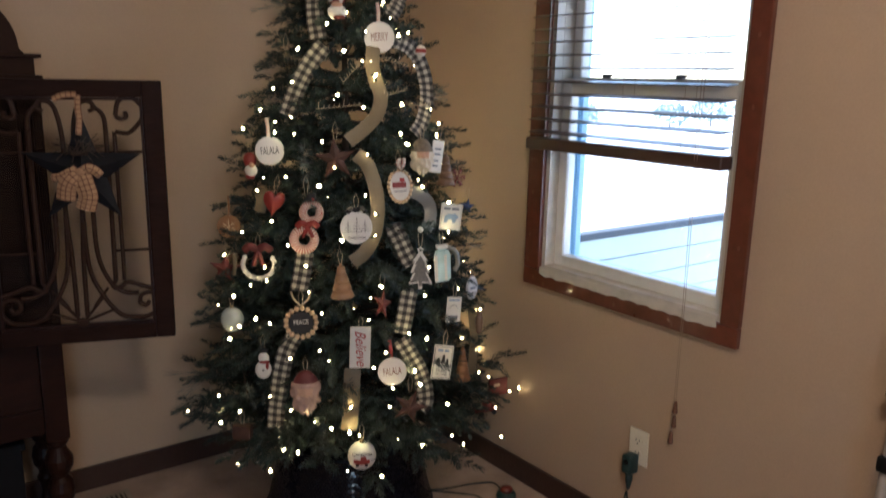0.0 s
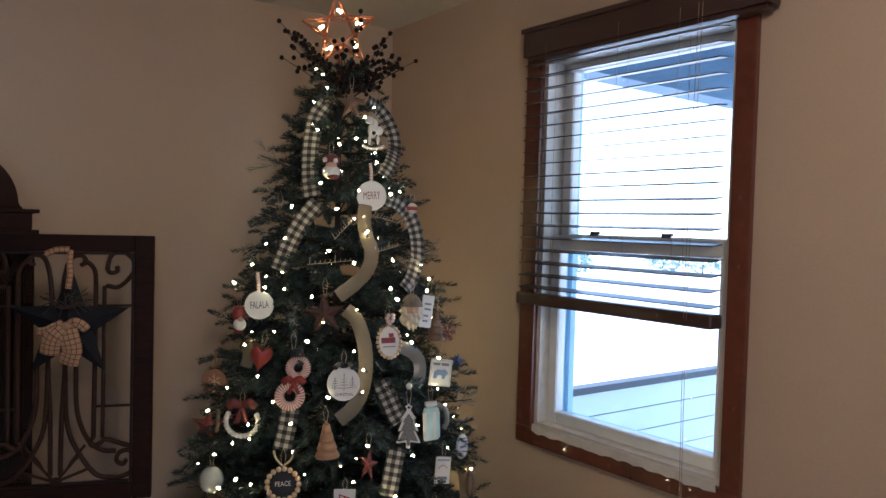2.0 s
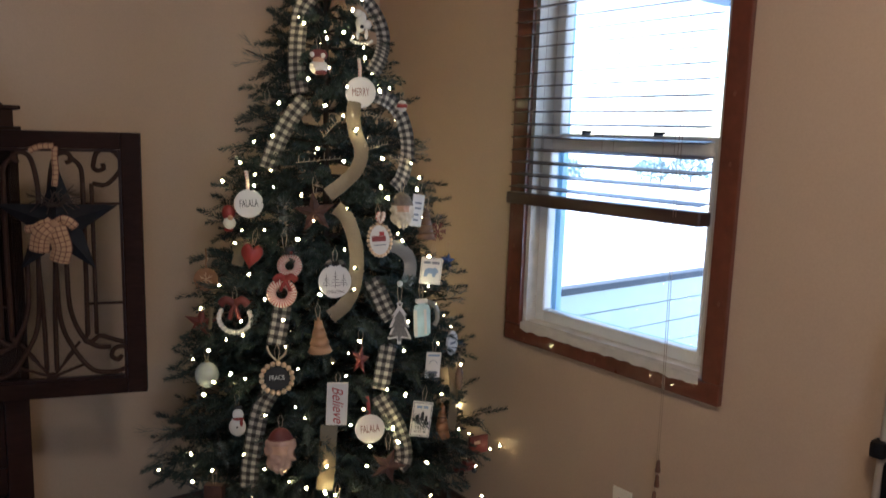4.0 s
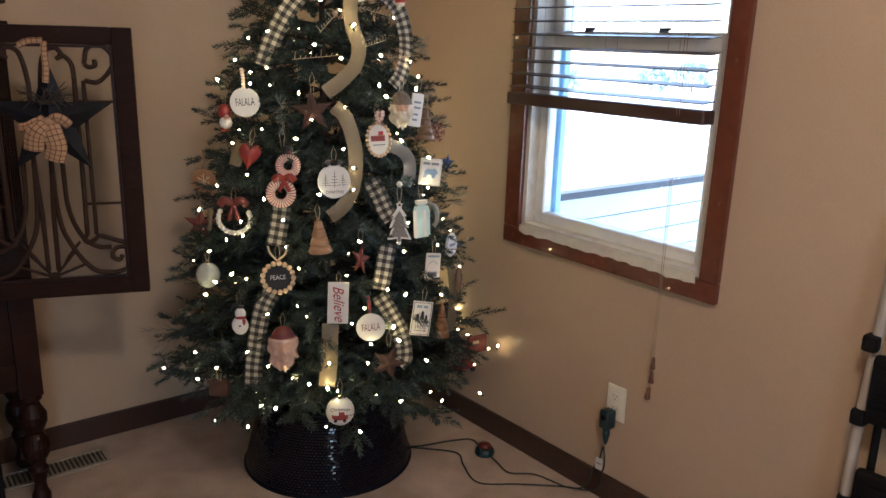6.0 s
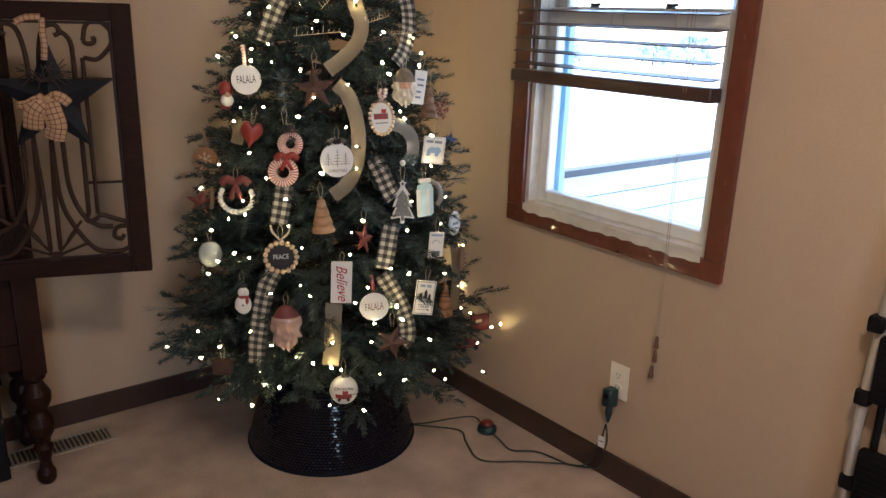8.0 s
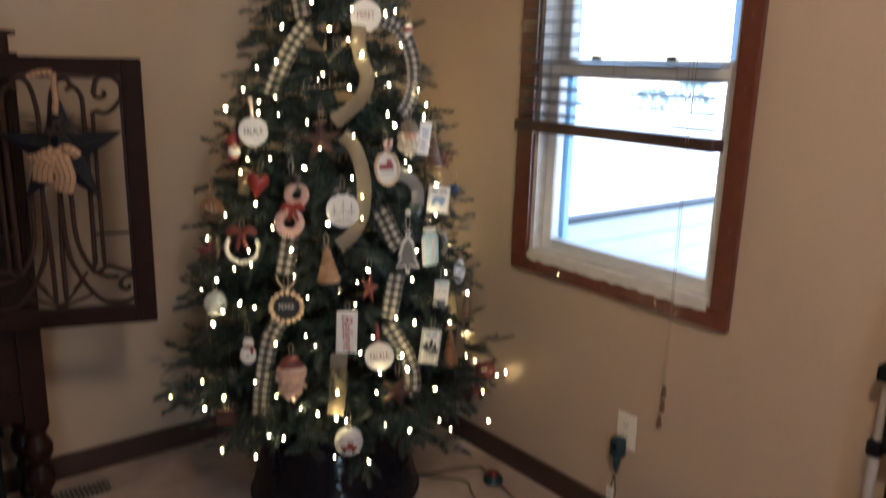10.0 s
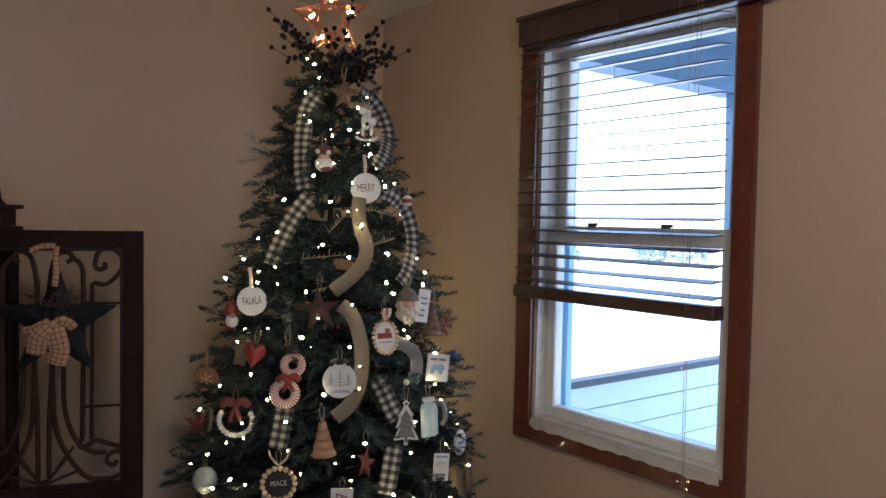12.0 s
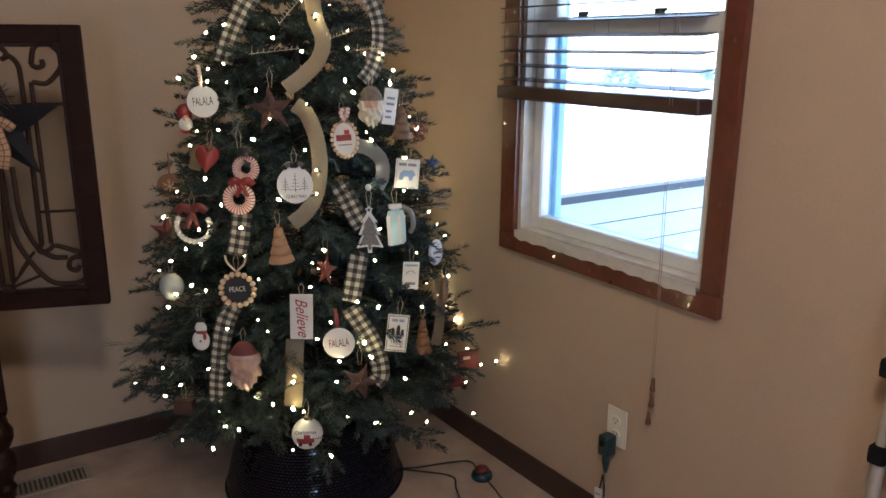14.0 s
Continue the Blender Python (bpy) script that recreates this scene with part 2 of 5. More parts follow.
def box(x0, x1, y0, y1, z0, z1, bevel=0.0, bm=None):
    b2 = bmesh.new()
    bmesh.ops.create_cube(b2, size=1)
    for v in b2.verts:
        v.co = Vector(((x0 + x1) / 2 + v.co.x * (x1 - x0), (y0 + y1) / 2 + v.co.y * (y1 - y0), (z0 + z1) / 2 + v.co.z * (z1 - z0)))
    if bevel:
        bmesh.ops.bevel(b2, geom=b2.edges[:], offset=bevel, segments=2, affect="EDGES", profile=0.7)
    if bm is None:
        return b2
    join(bm, b2)
    return bm


def join(bm, other):
    me = bpy.data.meshes.new("t")
    other.to_mesh(me)
    other.free()
    bm.from_mesh(me)
    bpy.data.meshes.remove(me)
    return bm


def tube(points, r, seg=6, closed=False, bm=None, taper=1.0):
    bm = bm or bmesh.new()
    p = [Vector(q) for q in points]
    n, rings = len(p), []
    side = None
    for i in range(n):
        a, b = p[(i - 1) % n if closed else max(i - 1, 0)], p[(i + 1) % n if closed else min(i + 1, n - 1)]
        d = (b - a).normalized() if (b - a).length > 1e-9 else Vector((0, 0, 1))
        if side is None:
            side = d.cross(Vector((0, 0, 1)) if abs(d.z) < 0.9 else Vector((1, 0, 0))).normalized()
        side = (side - d * side.dot(d)).normalized()
        up = d.cross(side)
        rad = r * (1 + (taper - 1) * i / max(1, n - 1))
        rings.append([bm.verts.new(p[i] + rad * (math.cos(2 * math.pi * k / seg) * side + math.sin(2 * math.pi * k / seg) * up)) for k in range(seg)])
    for i in range(n if closed else n - 1):
        a, b = rings[i], rings[(i + 1) % n]
        for k in range(seg):
            bm.faces.new((a[k], a[(k + 1) % seg], b[(k + 1) % seg], b[k]))
    if not closed:
        bm.faces.new(rings[0])
        bm.faces.new(rings[-1])
    return bm


def lathe(profile, seg=20, at=(0, 0, 0), bm=None):
    """A turned form: profile of (radius, height)."""
    bm = bm or bmesh.new()
    o = Vector(at)
    rings = []
    for r, z in profile:
        r = max(r, 0.0004)
        rings.append([bm.verts.new(o + Vector((r * math.cos(2 * math.pi * k / seg), r * math.sin(2 * math.pi * k / seg), z))) for k in range(seg)])
    for a, b in zip(rings, rings[1:]):
        for k in range(seg):
            bm.faces.new((a[k], a[(k + 1) % seg], b[(k + 1) % seg], b[k]))
    bm.faces.new(rings[0])
    bm.faces.new(rings[-1])
    return bm


def prism(outline, depth, bevel=0.0, y=0.0, bm=None):
    """A flat cut-out of an outline in x and z, front towards -y."""
    b2 = bmesh.new()
    f = b2.faces.new([b2.verts.new((x, y + depth / 2, z)) for x, z in outline])
    top = bmesh.ops.extrude_face_region(b2, geom=[f])
    bmesh.ops.translate(b2, verts=[v for v in top["geom"] if isinstance(v, bmesh.types.BMVert)], vec=(0, -depth, 0))
    if bevel:
        bmesh.ops.bevel(b2, geom=b2.edges[:], offset=bevel, segments=2, affect="EDGES", clamp_overlap=True)
    if bm is None:
        return b2
    return join(bm, b2)


def ellipse(a, b, n=36, cx=0.0, cz=0.0):
    return [(cx + a * math.cos(2 * math.pi * k / n), cz + b * math.sin(2 * math.pi * k / n)) for k in range(n)]


def star_outline(r, inner=0.42, n=5, turn=90.0, sx=1.0):
    return [(sx * (r if k % 2 == 0 else r * inner) * math.cos(radians(turn + 180 / n * k)), (r if k % 2 == 0 else r * inner) * math.sin(radians(turn + 180 / n * k))) for k in range(2 * n)]


def fir_outline(w, h, tiers=3):
    right = [(0, h / 2)]
    for k in range(tiers):
        z = h / 2 - h * 0.88 * (k + 1) / tiers
        right += [(w / 2 * (0.45 + 0.55 * (k + 1) / tiers), z), (w / 2 * (0.45 + 0.55 * (k + 1) / tiers) * (0.62 if k < tiers - 1 else 0.16), z + 0.004)]
    right.append((w / 2 * 0.16, -h / 2))
    return right + [(-x, z) for x, z in reversed(right[1:])]


def ball(r, at=(0, 0, 0), seg=12, squash=(1, 1, 1), bm=None):
    b2 = bmesh.new()
    bmesh.ops.create_uvsphere(b2, u_segments=seg, v_segments=max(6, seg * 2 // 3), radius=r)
    for v in b2.verts:
        v.co = Vector((v.co.x * squash[0] + at[0], v.co.y * squash[1] + at[1], v.co.z * squash[2] + at[2]))
    if bm is None:
        return b2
    return join(bm, b2)


def writing(text, size, material, parent, x=0.0, y=0.0, z=0.0, turn=0.0, wide=1.0, tall=1.0, name="lettering", slant=0.0):
    """Raised letters that face -y, centred on x and z."""
    cu = bpy.data.curves.new("t", "FONT")
    cu.body, cu.size, cu.extrude, cu.align_x, cu.align_y = text, size, 0.0004, "CENTER", "CENTER"
    cu.shear = slant
    t = bpy.data.objects.new("t", cu)
    me = bpy.data.meshes.new_from_object(t)
    bpy.data.objects.remove(t)
    me.transform(pose(x, y, z, 90, 0, 0) @ Matrix.Rotation(radians(turn), 4, "Z") @ Matrix.Diagonal((wide, tall, 1, 1)))
    me.materials.append(material)
    me.name = name
    ob = new(name, me)
    ob.parent = parent
    return ob


def smooth_line(points, per=8):
    p = [Vector(q) for q in points]
    p = [2 * p[0] - p[1]] + p + [2 * p[-1] - p[-2]]
    out = []
    for i in range(1, len(p) - 2):
        for k in range(per):
            t = k / per
            out.append(0.5 * (2 * p[i] + (p[i + 1] - p[i - 1]) * t + (2 * p[i - 1] - 5 * p[i] + 4 * p[i + 1] - p[i + 2]) * t * t + (3 * p[i] - p[i - 1] - 3 * p[i + 1] + p[i + 2]) * t ** 3))
    return out + [p[-2]]


def strip(points, width, outward, thick=0.0012, curl=0.0):
    """A ribbon along points; outward(p) is the way its face looks. Its width and length run along the cloth's own map."""
    bm = bmesh.new()
    uv = bm.loops.layers.uv.new("UVMap")
    p = [Vector(q) for q in points]
    rows, run = [], 0.0
    for i, q in enumerate(p):
        d = (p[min(i + 1, len(p) - 1)] - p[max(i - 1, 0)]).normalized()
        o = Vector(outward(q)).normalized()
        side = d.cross(o).normalized()
        o = side.cross(d).normalized()
        if i:
            run += (q - p[i - 1]).length
        row = []
        for k in range(5):
            s = k / 4 - 0.5
            lift = o * (curl * (1 - 4 * s * s))
            row.append((q + side * width * s + lift, width * s + width / 2))
        rows.append(([bm.verts.new(a + o * thick / 2) for a, _ in row], [bm.verts.new(a - o * thick / 2) for a, _ in row], [u for _, u in row], run))
    for (f0, b0, u0, r0), (f1, b1, u1, r1) in zip(rows, rows[1:]):
        for k in range(4):
            for a, b in ((f0, f1), (b0, b1)):
                face = bm.faces.new((a[k], a[k + 1], b[k + 1], b[k]))
                for loop, c in zip(face.loops, ((u0[k], r0), (u0[k + 1], r0), (u1[k + 1], r1), (u1[k], r1))):
                    loop[uv].uv = c
    return bm


# ---- the room ----
WY0, WY1, WZ0, WZ1 = 1.243, 1.972, 0.829, 2.085     # window opening in the window wall
XB, YB = -2.6, -2.6
T = 0.16
setting(part("floor", box(XB, X0, YB, Y0, -0.12, 0), CARPET), "mottled beige wall-to-wall carpet", "floor")
setting(part("ceiling", box(XB - T, X0 + T, YB - T, Y0 + T, H, H + 0.12), CEIL), "off-white textured ceiling", "ceiling")
G = 0.016      # the rough opening round the settled window
bm = box(X0, X0 + T, YB - T, WY0 - G, -0.12, H)
box(X0, X0 + T, WY1 + G, Y0 + T, -0.12, H, bm=bm)
box(X0, X0 + T, WY0 - G, WY1 + G, -0.12, WZ0 - G, bm=bm)
box(X0, X0 + T, WY0 - G, WY1 + G, WZ1 + G, H, bm=bm)
setting(part("wall_east", bm, WALL), "tan painted wall with the window", "wall")
setting(part("wall_north", box(XB - T, X0, Y0, Y0 + T, -0.12, H), WALL), "tan painted wall behind the tree", "wall")
setting(part("wall_west", box(XB - T, XB, YB - T, Y0, -0.12, H), WALL), "tan painted wall", "wall")
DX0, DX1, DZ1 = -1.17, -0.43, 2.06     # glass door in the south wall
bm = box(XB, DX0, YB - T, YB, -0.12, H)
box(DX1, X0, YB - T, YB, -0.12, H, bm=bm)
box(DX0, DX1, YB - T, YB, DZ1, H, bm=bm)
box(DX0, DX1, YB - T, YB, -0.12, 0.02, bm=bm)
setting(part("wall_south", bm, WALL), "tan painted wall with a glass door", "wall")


def baseboard(x0, x1, y0, y1):
    bm = box(x0, x1, y0, y1, 0.0, 0.088, 0.004)
    return setting(part("baseboard", bm, DARKBASE), "dark brown stained wooden baseboard", "baseboard")


baseboard(XB, X0 - 0.014, Y0 - 0.014, Y0 - 0.0005)
baseboard(X0 - 0.014, X0 - 0.0005, YB, Y0)

fixture = thing("ceiling_lamp", "round frosted ceiling lamp fixed to the ceiling", "lamp", (0.64, 0.12, H))
part("ceiling_plate", lathe([(0.17, 0), (0.17, -0.02), (0.16, -0.03)], 32), FIXTURE, fixture, smooth=True)
part("rim", lathe([(0.165, -0.03), (0.17, -0.05), (0.16, -0.05)], 32), FIXTURE, fixture, smooth=True)

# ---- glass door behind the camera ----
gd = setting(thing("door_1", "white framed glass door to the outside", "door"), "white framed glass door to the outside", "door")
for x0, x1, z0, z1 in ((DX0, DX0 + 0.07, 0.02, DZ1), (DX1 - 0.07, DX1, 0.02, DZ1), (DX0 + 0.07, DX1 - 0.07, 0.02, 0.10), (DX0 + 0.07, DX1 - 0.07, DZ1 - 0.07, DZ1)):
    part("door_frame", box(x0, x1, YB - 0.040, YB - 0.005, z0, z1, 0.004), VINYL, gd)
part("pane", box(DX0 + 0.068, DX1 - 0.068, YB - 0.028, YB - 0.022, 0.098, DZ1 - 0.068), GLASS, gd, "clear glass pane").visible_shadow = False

# ---- the window ----
window = setting(thing("window_1", "white double-hung window in a red-brown stained wooden casing", "window", (X0, (WY0 + WY1) / 2, WZ0)), "white double-hung window in a red-brown stained wooden casing", "window")
# the whole window has settled by a degree
SETTLED = Matrix.Translation((X0, 1.62, 1.45)) @ pose(0, 0, 0, 1.05, 0, 0) @ Matrix.Translation((-X0, -1.62, -1.45))
window.matrix_basis = SETTLED


def casing(name, *b):
    return part(name, box(*b, bevel=0.005), REDWOOD, window, "red-brown stained wooden casing board")


casing("casing", X0 - 0.021, X0 - 0.0005, WY1 - 0.002, 2.042, 0.829, 2.19)
casing("casing", X0 - 0.021, X0 - 0.0005, 1.188, WY0 + 0.002, 0.829, 2.19)
casing("casing", X0 - 0.022, X0 - 0.0005, 1.188, 2.042, 0.770, 0.828)
casing("casing", X0 - 0.022, X0 - 0.0005, 1.188, 2.042, WZ1 - 0.002, 2.19)

# jamb boards with ragged paint along the casing
XG = 2.105
part("jamb", box(X0 - 0.004, 2.19, WY1 - 0.018, WY1 - 0.0005, WZ0, WZ1), JAMB, window, "cream painted jamb")
part("jamb", box(X0 - 0.004, 2.19, WY0 + 0.0005, WY0 + 0.018, WZ0, WZ1), JAMB, window, "cream painted jamb")
part("jamb", box(X0 - 0.004, 2.19, WY0 + 0.018, WY1 - 0.018, WZ1 - 0.018, WZ1 - 0.0005), JAMB, window, "cream painted jamb")
part("window_sill", box(X0 - 0.004, 2.19, WY0 + 0.018, WY1 - 0.018, WZ0 + 0.0005, WZ0 + 0.018), JAMB, window, "cream painted sill with ragged paint edge")
rnd = random.Random(4)
out = [(WY0 + 0.01 + (WY1 - WY0 - 0.02) * k / 60, 0.012 + 0.010 * noise.noise((k * 0.21, 1, 0)) + 0.004 * rnd.random()) for k in range(61)]
part("paint_smear", prism([(-WY1 + 0.012, 0.014), (-WY1 + 0.012, -0.004)] + [(-y, -0.012 + 0.012 * noise.noise((y * 19, 3, 0)) - 0.003 * rnd.random()) for y, z in reversed(out)] + [(-WY0 - 0.012, 0.014)], 0.002), JAMB, window, "ragged cream paint over the casing").matrix_basis = pose(X0 - 0.023, 0, WZ0, 0, 0, -90)


def sash(z0, z1, x, lo, hi):
    y0, y1 = WY0 + 0.019, WY1 - 0.019
    s = 0.042
    fr = part("sash", box(x - 0.016, x + 0.016, y0, y0 + s, z0, z1, 0.003), VINYL, window, "white vinyl sash")
    for b in ((x - 0.016, x + 0.016, y1 - s, y1, z0, z1), (x - 0.015, x + 0.017, y0 + s, y1 - s, z0, z0 + lo), (x - 0.015, x + 0.017, y0 + s, y1 - s, z1 - hi, z1)):
        part("sash_rail", box(*b, 0.003), VINYL, fr)
    p = part("pane", box(x - 0.003, x + 0.003, y0 + s - 0.004, y1 - s + 0.004, z0 + lo - 0.004, z1 - hi + 0.004), GLASS, fr, "clear glass pane")
    p.visible_shadow = False
    # glazing bead round the pane
    for b in ((x - 0.020, x - 0.0165, y0 + s - 0.010, y0 + s - 0.002, z0 + lo - 0.008, z1 - hi + 0.008), (x - 0.020, x - 0.0165, y1 - s + 0.002, y1 - s + 0.010, z0 + lo - 0.008, z1 - hi + 0.008), (x - 0.020, x - 0.0165, y0 + s - 0.002, y1 - s + 0.002, z0 + lo - 0.010, z0 + lo - 0.002)):
        part("glazing_bead", box(*b, 0.001), VINYL, fr)


sash(WZ0 + 0.019, 1.486, 2.100, 0.040, 0.050)
sash(1.445, WZ1 - 0.019, 2.140, 0.045, 0.030)
for y in (1.50, 1.78):
    b = lathe([(0.014, 0), (0.014, 0.006), (0.010, 0.012)], 12, (2.100, y, 1.4865))
    box(2.088, 2.094, y - 0.03, y + 0.008, 1.4925, 1.5005, 0.001, bm=b)
    part("sash_lock", b, PORCHDARK, window, "small dark sash lock")

# added strips outside the sashes; their colour holds the jamb's blue daylight
for q in ((WY1 - 0.040, WY1 - 0.0185, WZ0 + 0.019, WZ1 - 0.019), (WY0 + 0.0185, WY0 + 0.046, WZ0 + 0.019, WZ1 - 0.019), (WY0 + 0.0465, WY1 - 0.0405, WZ0 + 0.019, WZ0 + 0.040)):
    part("storm_frame", box(2.163, 2.189, *q, 0.002), REVEALBLUE, window, "outer window reveal strip with daylight blue in its colour")
part("blue_reveal_liner", box(2.118, 2.1625, WY1 - 0.024, WY1 - 0.0185, WZ0 + 0.019, 1.440, 0.001), REVEALBLUE, window, "outer window reveal liner with daylight blue in its colour")
# pale specks on the casing
rnd = random.Random(14)
for y, z in ((2.022, 0.86), (2.018, 0.95), (2.012, 1.10), (2.026, 1.21), (1.99, 0.80), (1.94, 0.785), (1.62, 0.79), (1.212, 1.42), (1.216, 1.60), (1.210, 1.05), (1.40, 0.785)):
    speck = prism([(rnd.uniform(0.7, 1.1) * x, rnd.uniform(0.7, 1.1) * zz) for x, zz in ellipse(0.005, 0.008, 9)], 0.0008)
    part("pale_speck", speck, SPECK, window, "pale speck").matrix_basis = pose(X0 - 0.0225, y, z, 0, 0, -90)

# ---- the blind ----
XS = 1.997
blind = thing("wooden_blind", "dark brown wooden slatted blind, half raised, over the window", "blind", (XS, 1.62, 2.19))
BM = blind.matrix_basis.inverted()
blind.matrix_basis = SETTLED @ blind.matrix_basis


def bpart(name, bm, mat, label="", smooth=False):
    bm.transform(BM)
    return part(name, bm, mat, blind, label, smooth)


VY0, VY1 = 1.126, 1.998
bpart("valance", box(1.972, 1.982, VY0, VY1 + 0.010, 2.076, 2.166, 0.003), SLAT, "dark brown valance board")
bpart("valance_return", box(1.9825, X0 - 0.0225, VY1 + 0.001, VY1 + 0.010, 2.076, 2.166, 0.002), SLAT)
bpart("valance_return", box(1.9825, X0 - 0.0225, VY0, VY0 + 0.009, 2.076, 2.166, 0.002), SLAT)
bpart("valance_moulding", box(1.963, 1.9715, VY0 - 0.006, VY1 + 0.016, 2.154, 2.170, 0.004), SLAT)
bpart("headrail", box(1.984, 2.0215, VY0 + 0.014, VY1 - 0.006, 2.064, 2.155, 0.002), SLAT)
SY0, SY1 = 1.260, 1.996
slat = box(-0.0245, 0.0245, SY0 - 1.62, SY1 - 1.62, -0.0016, 0.0016, 0.001)
for v in slat.verts:
    v.co.z -= 3.0 * v.co.x ** 2
first = None
rnd = random.Random(2)
for k in range(19):
    z = 2.050 - 0.041 * k
    m = pose(0, rnd.uniform(-0.003, 0.003), z - 2.19, rnd.uniform(-0.15, 0.15), -7.6 + rnd.uniform(-1.0, 1.0), 0)
    if first is None:
        first = part("slat", slat, SLAT, blind)
        first.matrix_basis = m
    else:
        shared("slat", first.data, blind, m)
bpart("bottom_rail", box(XS - 0.026, XS + 0.026, SY0 - 0.006, SY1 + 0.010, 1.252, 1.291, 0.008), SLAT, "thick dark brown bottom rail", True)
for y in (1.385, 1.600, 1.900):
    for dx in (-0.0255, 0.0255):
        bpart("ladder_cord", tube([(XS + dx, y, 2.115), (XS + dx, y, 1.289)], 0.0007, 4), CORD)
    bpart("rail_knot", tube([(XS - 0.005, y - 0.012, 1.2495), (XS, y, 1.243), (XS + 0.006, y + 0.010, 1.238)], 0.0012, 4), CORD)
for dy, zt in ((0.0, 0.486), (0.006, 0.432)):
    y = 1.352 + dy
    bpart("pull_cord", tube([(1.968, 1.312 + dy * 2, 2.115), (1.966, 1.325 + dy * 1.5, 1.35), (2.006, 1.348 + dy, 0.80), (2.012, y, zt + 0.03)], 0.0009, 5), CORD, "thin brown pull cord")
    bpart("tassel", lathe([(0.003, 0.034), (0.005, 0.030), (0.0065, 0.012), (0.0085, 0.0), (0.007, -0.004)], 12, (2.012, y, zt)), TASSEL, "small turned brown wooden tassel", True)
bpart("tassel", lathe([(0.003, 0.034), (0.005, 0.030), (0.0065, 0.012), (0.0085, 0.0), (0.007, -0.004)], 12, (2.012, 1.352, 0.530)), TASSEL, "small turned brown wooden tassel", True)

# ---- outside: porch, snow, shrubs ----
setting(part("ground", box(-400, 400, -400, 400, -0.9, -0.6), SNOW), "bright snow-covered ground", "ground")
porch = thing("porch", "white-sided porch with a dark-capped half wall, post and roof", "porch", (3.0, 1.0, -0.6))
PM = porch.matrix_basis.inverted()


def ppart(name, bm, mat, label=""):
    bm.transform(PM)
    return part(name, bm, mat, porch, label)


ppart("porch_floor", box(2.22, 3.92, -2.6, 2.45, -0.6, -0.16), DECK, "grey porch floor boards")
# dark backing draws the shade lines under the clapboards through their gaps
ppart("half_wall", box(2.23, 3.93, 2.367, 2.385, -0.16, 0.815), PORCHDARK)
for k in range(8):
    z = 0.812 - 0.105 * k
    b = box(2.231, 3.925, 2.350, 2.3645, z - 0.099, z - 0.002)
    for v in b.verts:
        if v.co.z > z - 0.05 and v.co.y < 2.358:
            v.co.y += 0.010
    ppart("clapboard", b, SIDING)
ppart("wall_cap", box(2.225, 3.94, 2.325, 2.392, 0.8155, 0.846, 0.004), PORCHDARK, "dark cap board")
# post, beam and roof carry the porch's blue shade as colour
ppart("post", box(3.812, 3.915, 2.330, 2.390, 0.8465, 2.20, 0.005), PORCHSHADE, "porch post with blue shade in its colour")
ppart("beam", box(2.22, 3.92, 2.34, 2.48, 2.2005, 2.42), PORCHSHADE, "porch beam with blue shade in its colour")
ppart("porch_roof", box(2.22, 4.1, -2.8, 2.7, 2.4205, 2.60), PORCHSHADE, "porch roof with blue shade in its colour")
setting(part("outer_wall", box(X0 + T, X0 + T + 0.012, -3.0, WY0 - 0.03, -0.6, 2.42), SIDING), "pale house siding", "wall")
setting(part("outer_wall", box(X0 + T, X0 + T + 0.012, WY1 + 0.03, 3.2, -0.6, 2.42), SIDING), "pale house siding", "wall")

rnd = random.Random(11)
for k in range(9):
    a = radians(28 + 5.5 * k + rnd.uniform(-2, 2))
    d = rnd.uniform(42, 60)
    shrub = thing("shrub", "distant evergreen shrub standing in snow, haze in its pale grey-green colour", "shrub", (d * math.cos(a), d * math.sin(a), -0.6), group="far shrubs")
    hgt, wid = rnd.uniform(1.2, 2.4), rnd.uniform(1.6, 3.2)
    part("trunk", tube([(0, 0, 0), (0.05, 0, hgt * 0.7)], 0.06, 6, taper=0.4), BARK, shrub)
    v, fc = [], []
    for i in range(420):
        t = rnd.random() ** 0.6
        rr = wid * 0.5 * math.sqrt(1 - (2 * t - 1) ** 2 * 0.8) * rnd.uniform(0.5, 1)
        an = rnd.uniform(0, 6.283)
        c = Vector((rr * math.cos(an), rr * math.sin(an), 0.1 + hgt * t))
        base = len(v)
        for q in range(3):
            v.append(c + Vector((rnd.uniform(-1, 1), rnd.uniform(-1, 1), rnd.uniform(-1, 1))) * 0.22)
        fc.append((base, base + 1, base + 2))
    me = bpy.data.meshes.new("crown")
    me.from_pydata(v, [], fc)
    me.materials.append(SHRUB)
    cr = new("crown", me)
    cr.parent = shrub

# ---- outlet, plugs and cords ----
outlet = thing("wall_outlet", "cream double wall outlet with a green timer plugged in", "outlet", (X0 - 0.001, 1.512, 0.350), -90)
part("cover_plate", box(-0.036, 0.036, -0.006, -0.0005, -0.058, 0.058, 0.003), PLATE, outlet, smooth=False)
for z in (0.021, -0.021):
    part("receptacle", prism(ellipse(0.0165, 0.0145, 20, 0, z), 0.004, 0.001, -0.008), PLATE, outlet)
    for x in (-0.0065, 0.0065):
        part("slot", box(x - 0.001, x + 0.001, -0.0108, -0.0102, z + 0.000, z + 0.008), SLOT, outlet)
    part("slot", prism(ellipse(0.0022, 0.0025, 10, 0, z - 0.007), 0.0006, 0, -0.0105), SLOT, outlet)
part("screw", lathe([(0.003, 0), (0.003, 0.001)], 10), PLATE, outlet).matrix_basis = pose(0, -0.006, 0, 90, 0, 0)
timer = thing("plug_adapter", "dark green plug-in light timer in the wall outlet", "plug", (X0 - 0.012, 1.520, 0.300), -90)
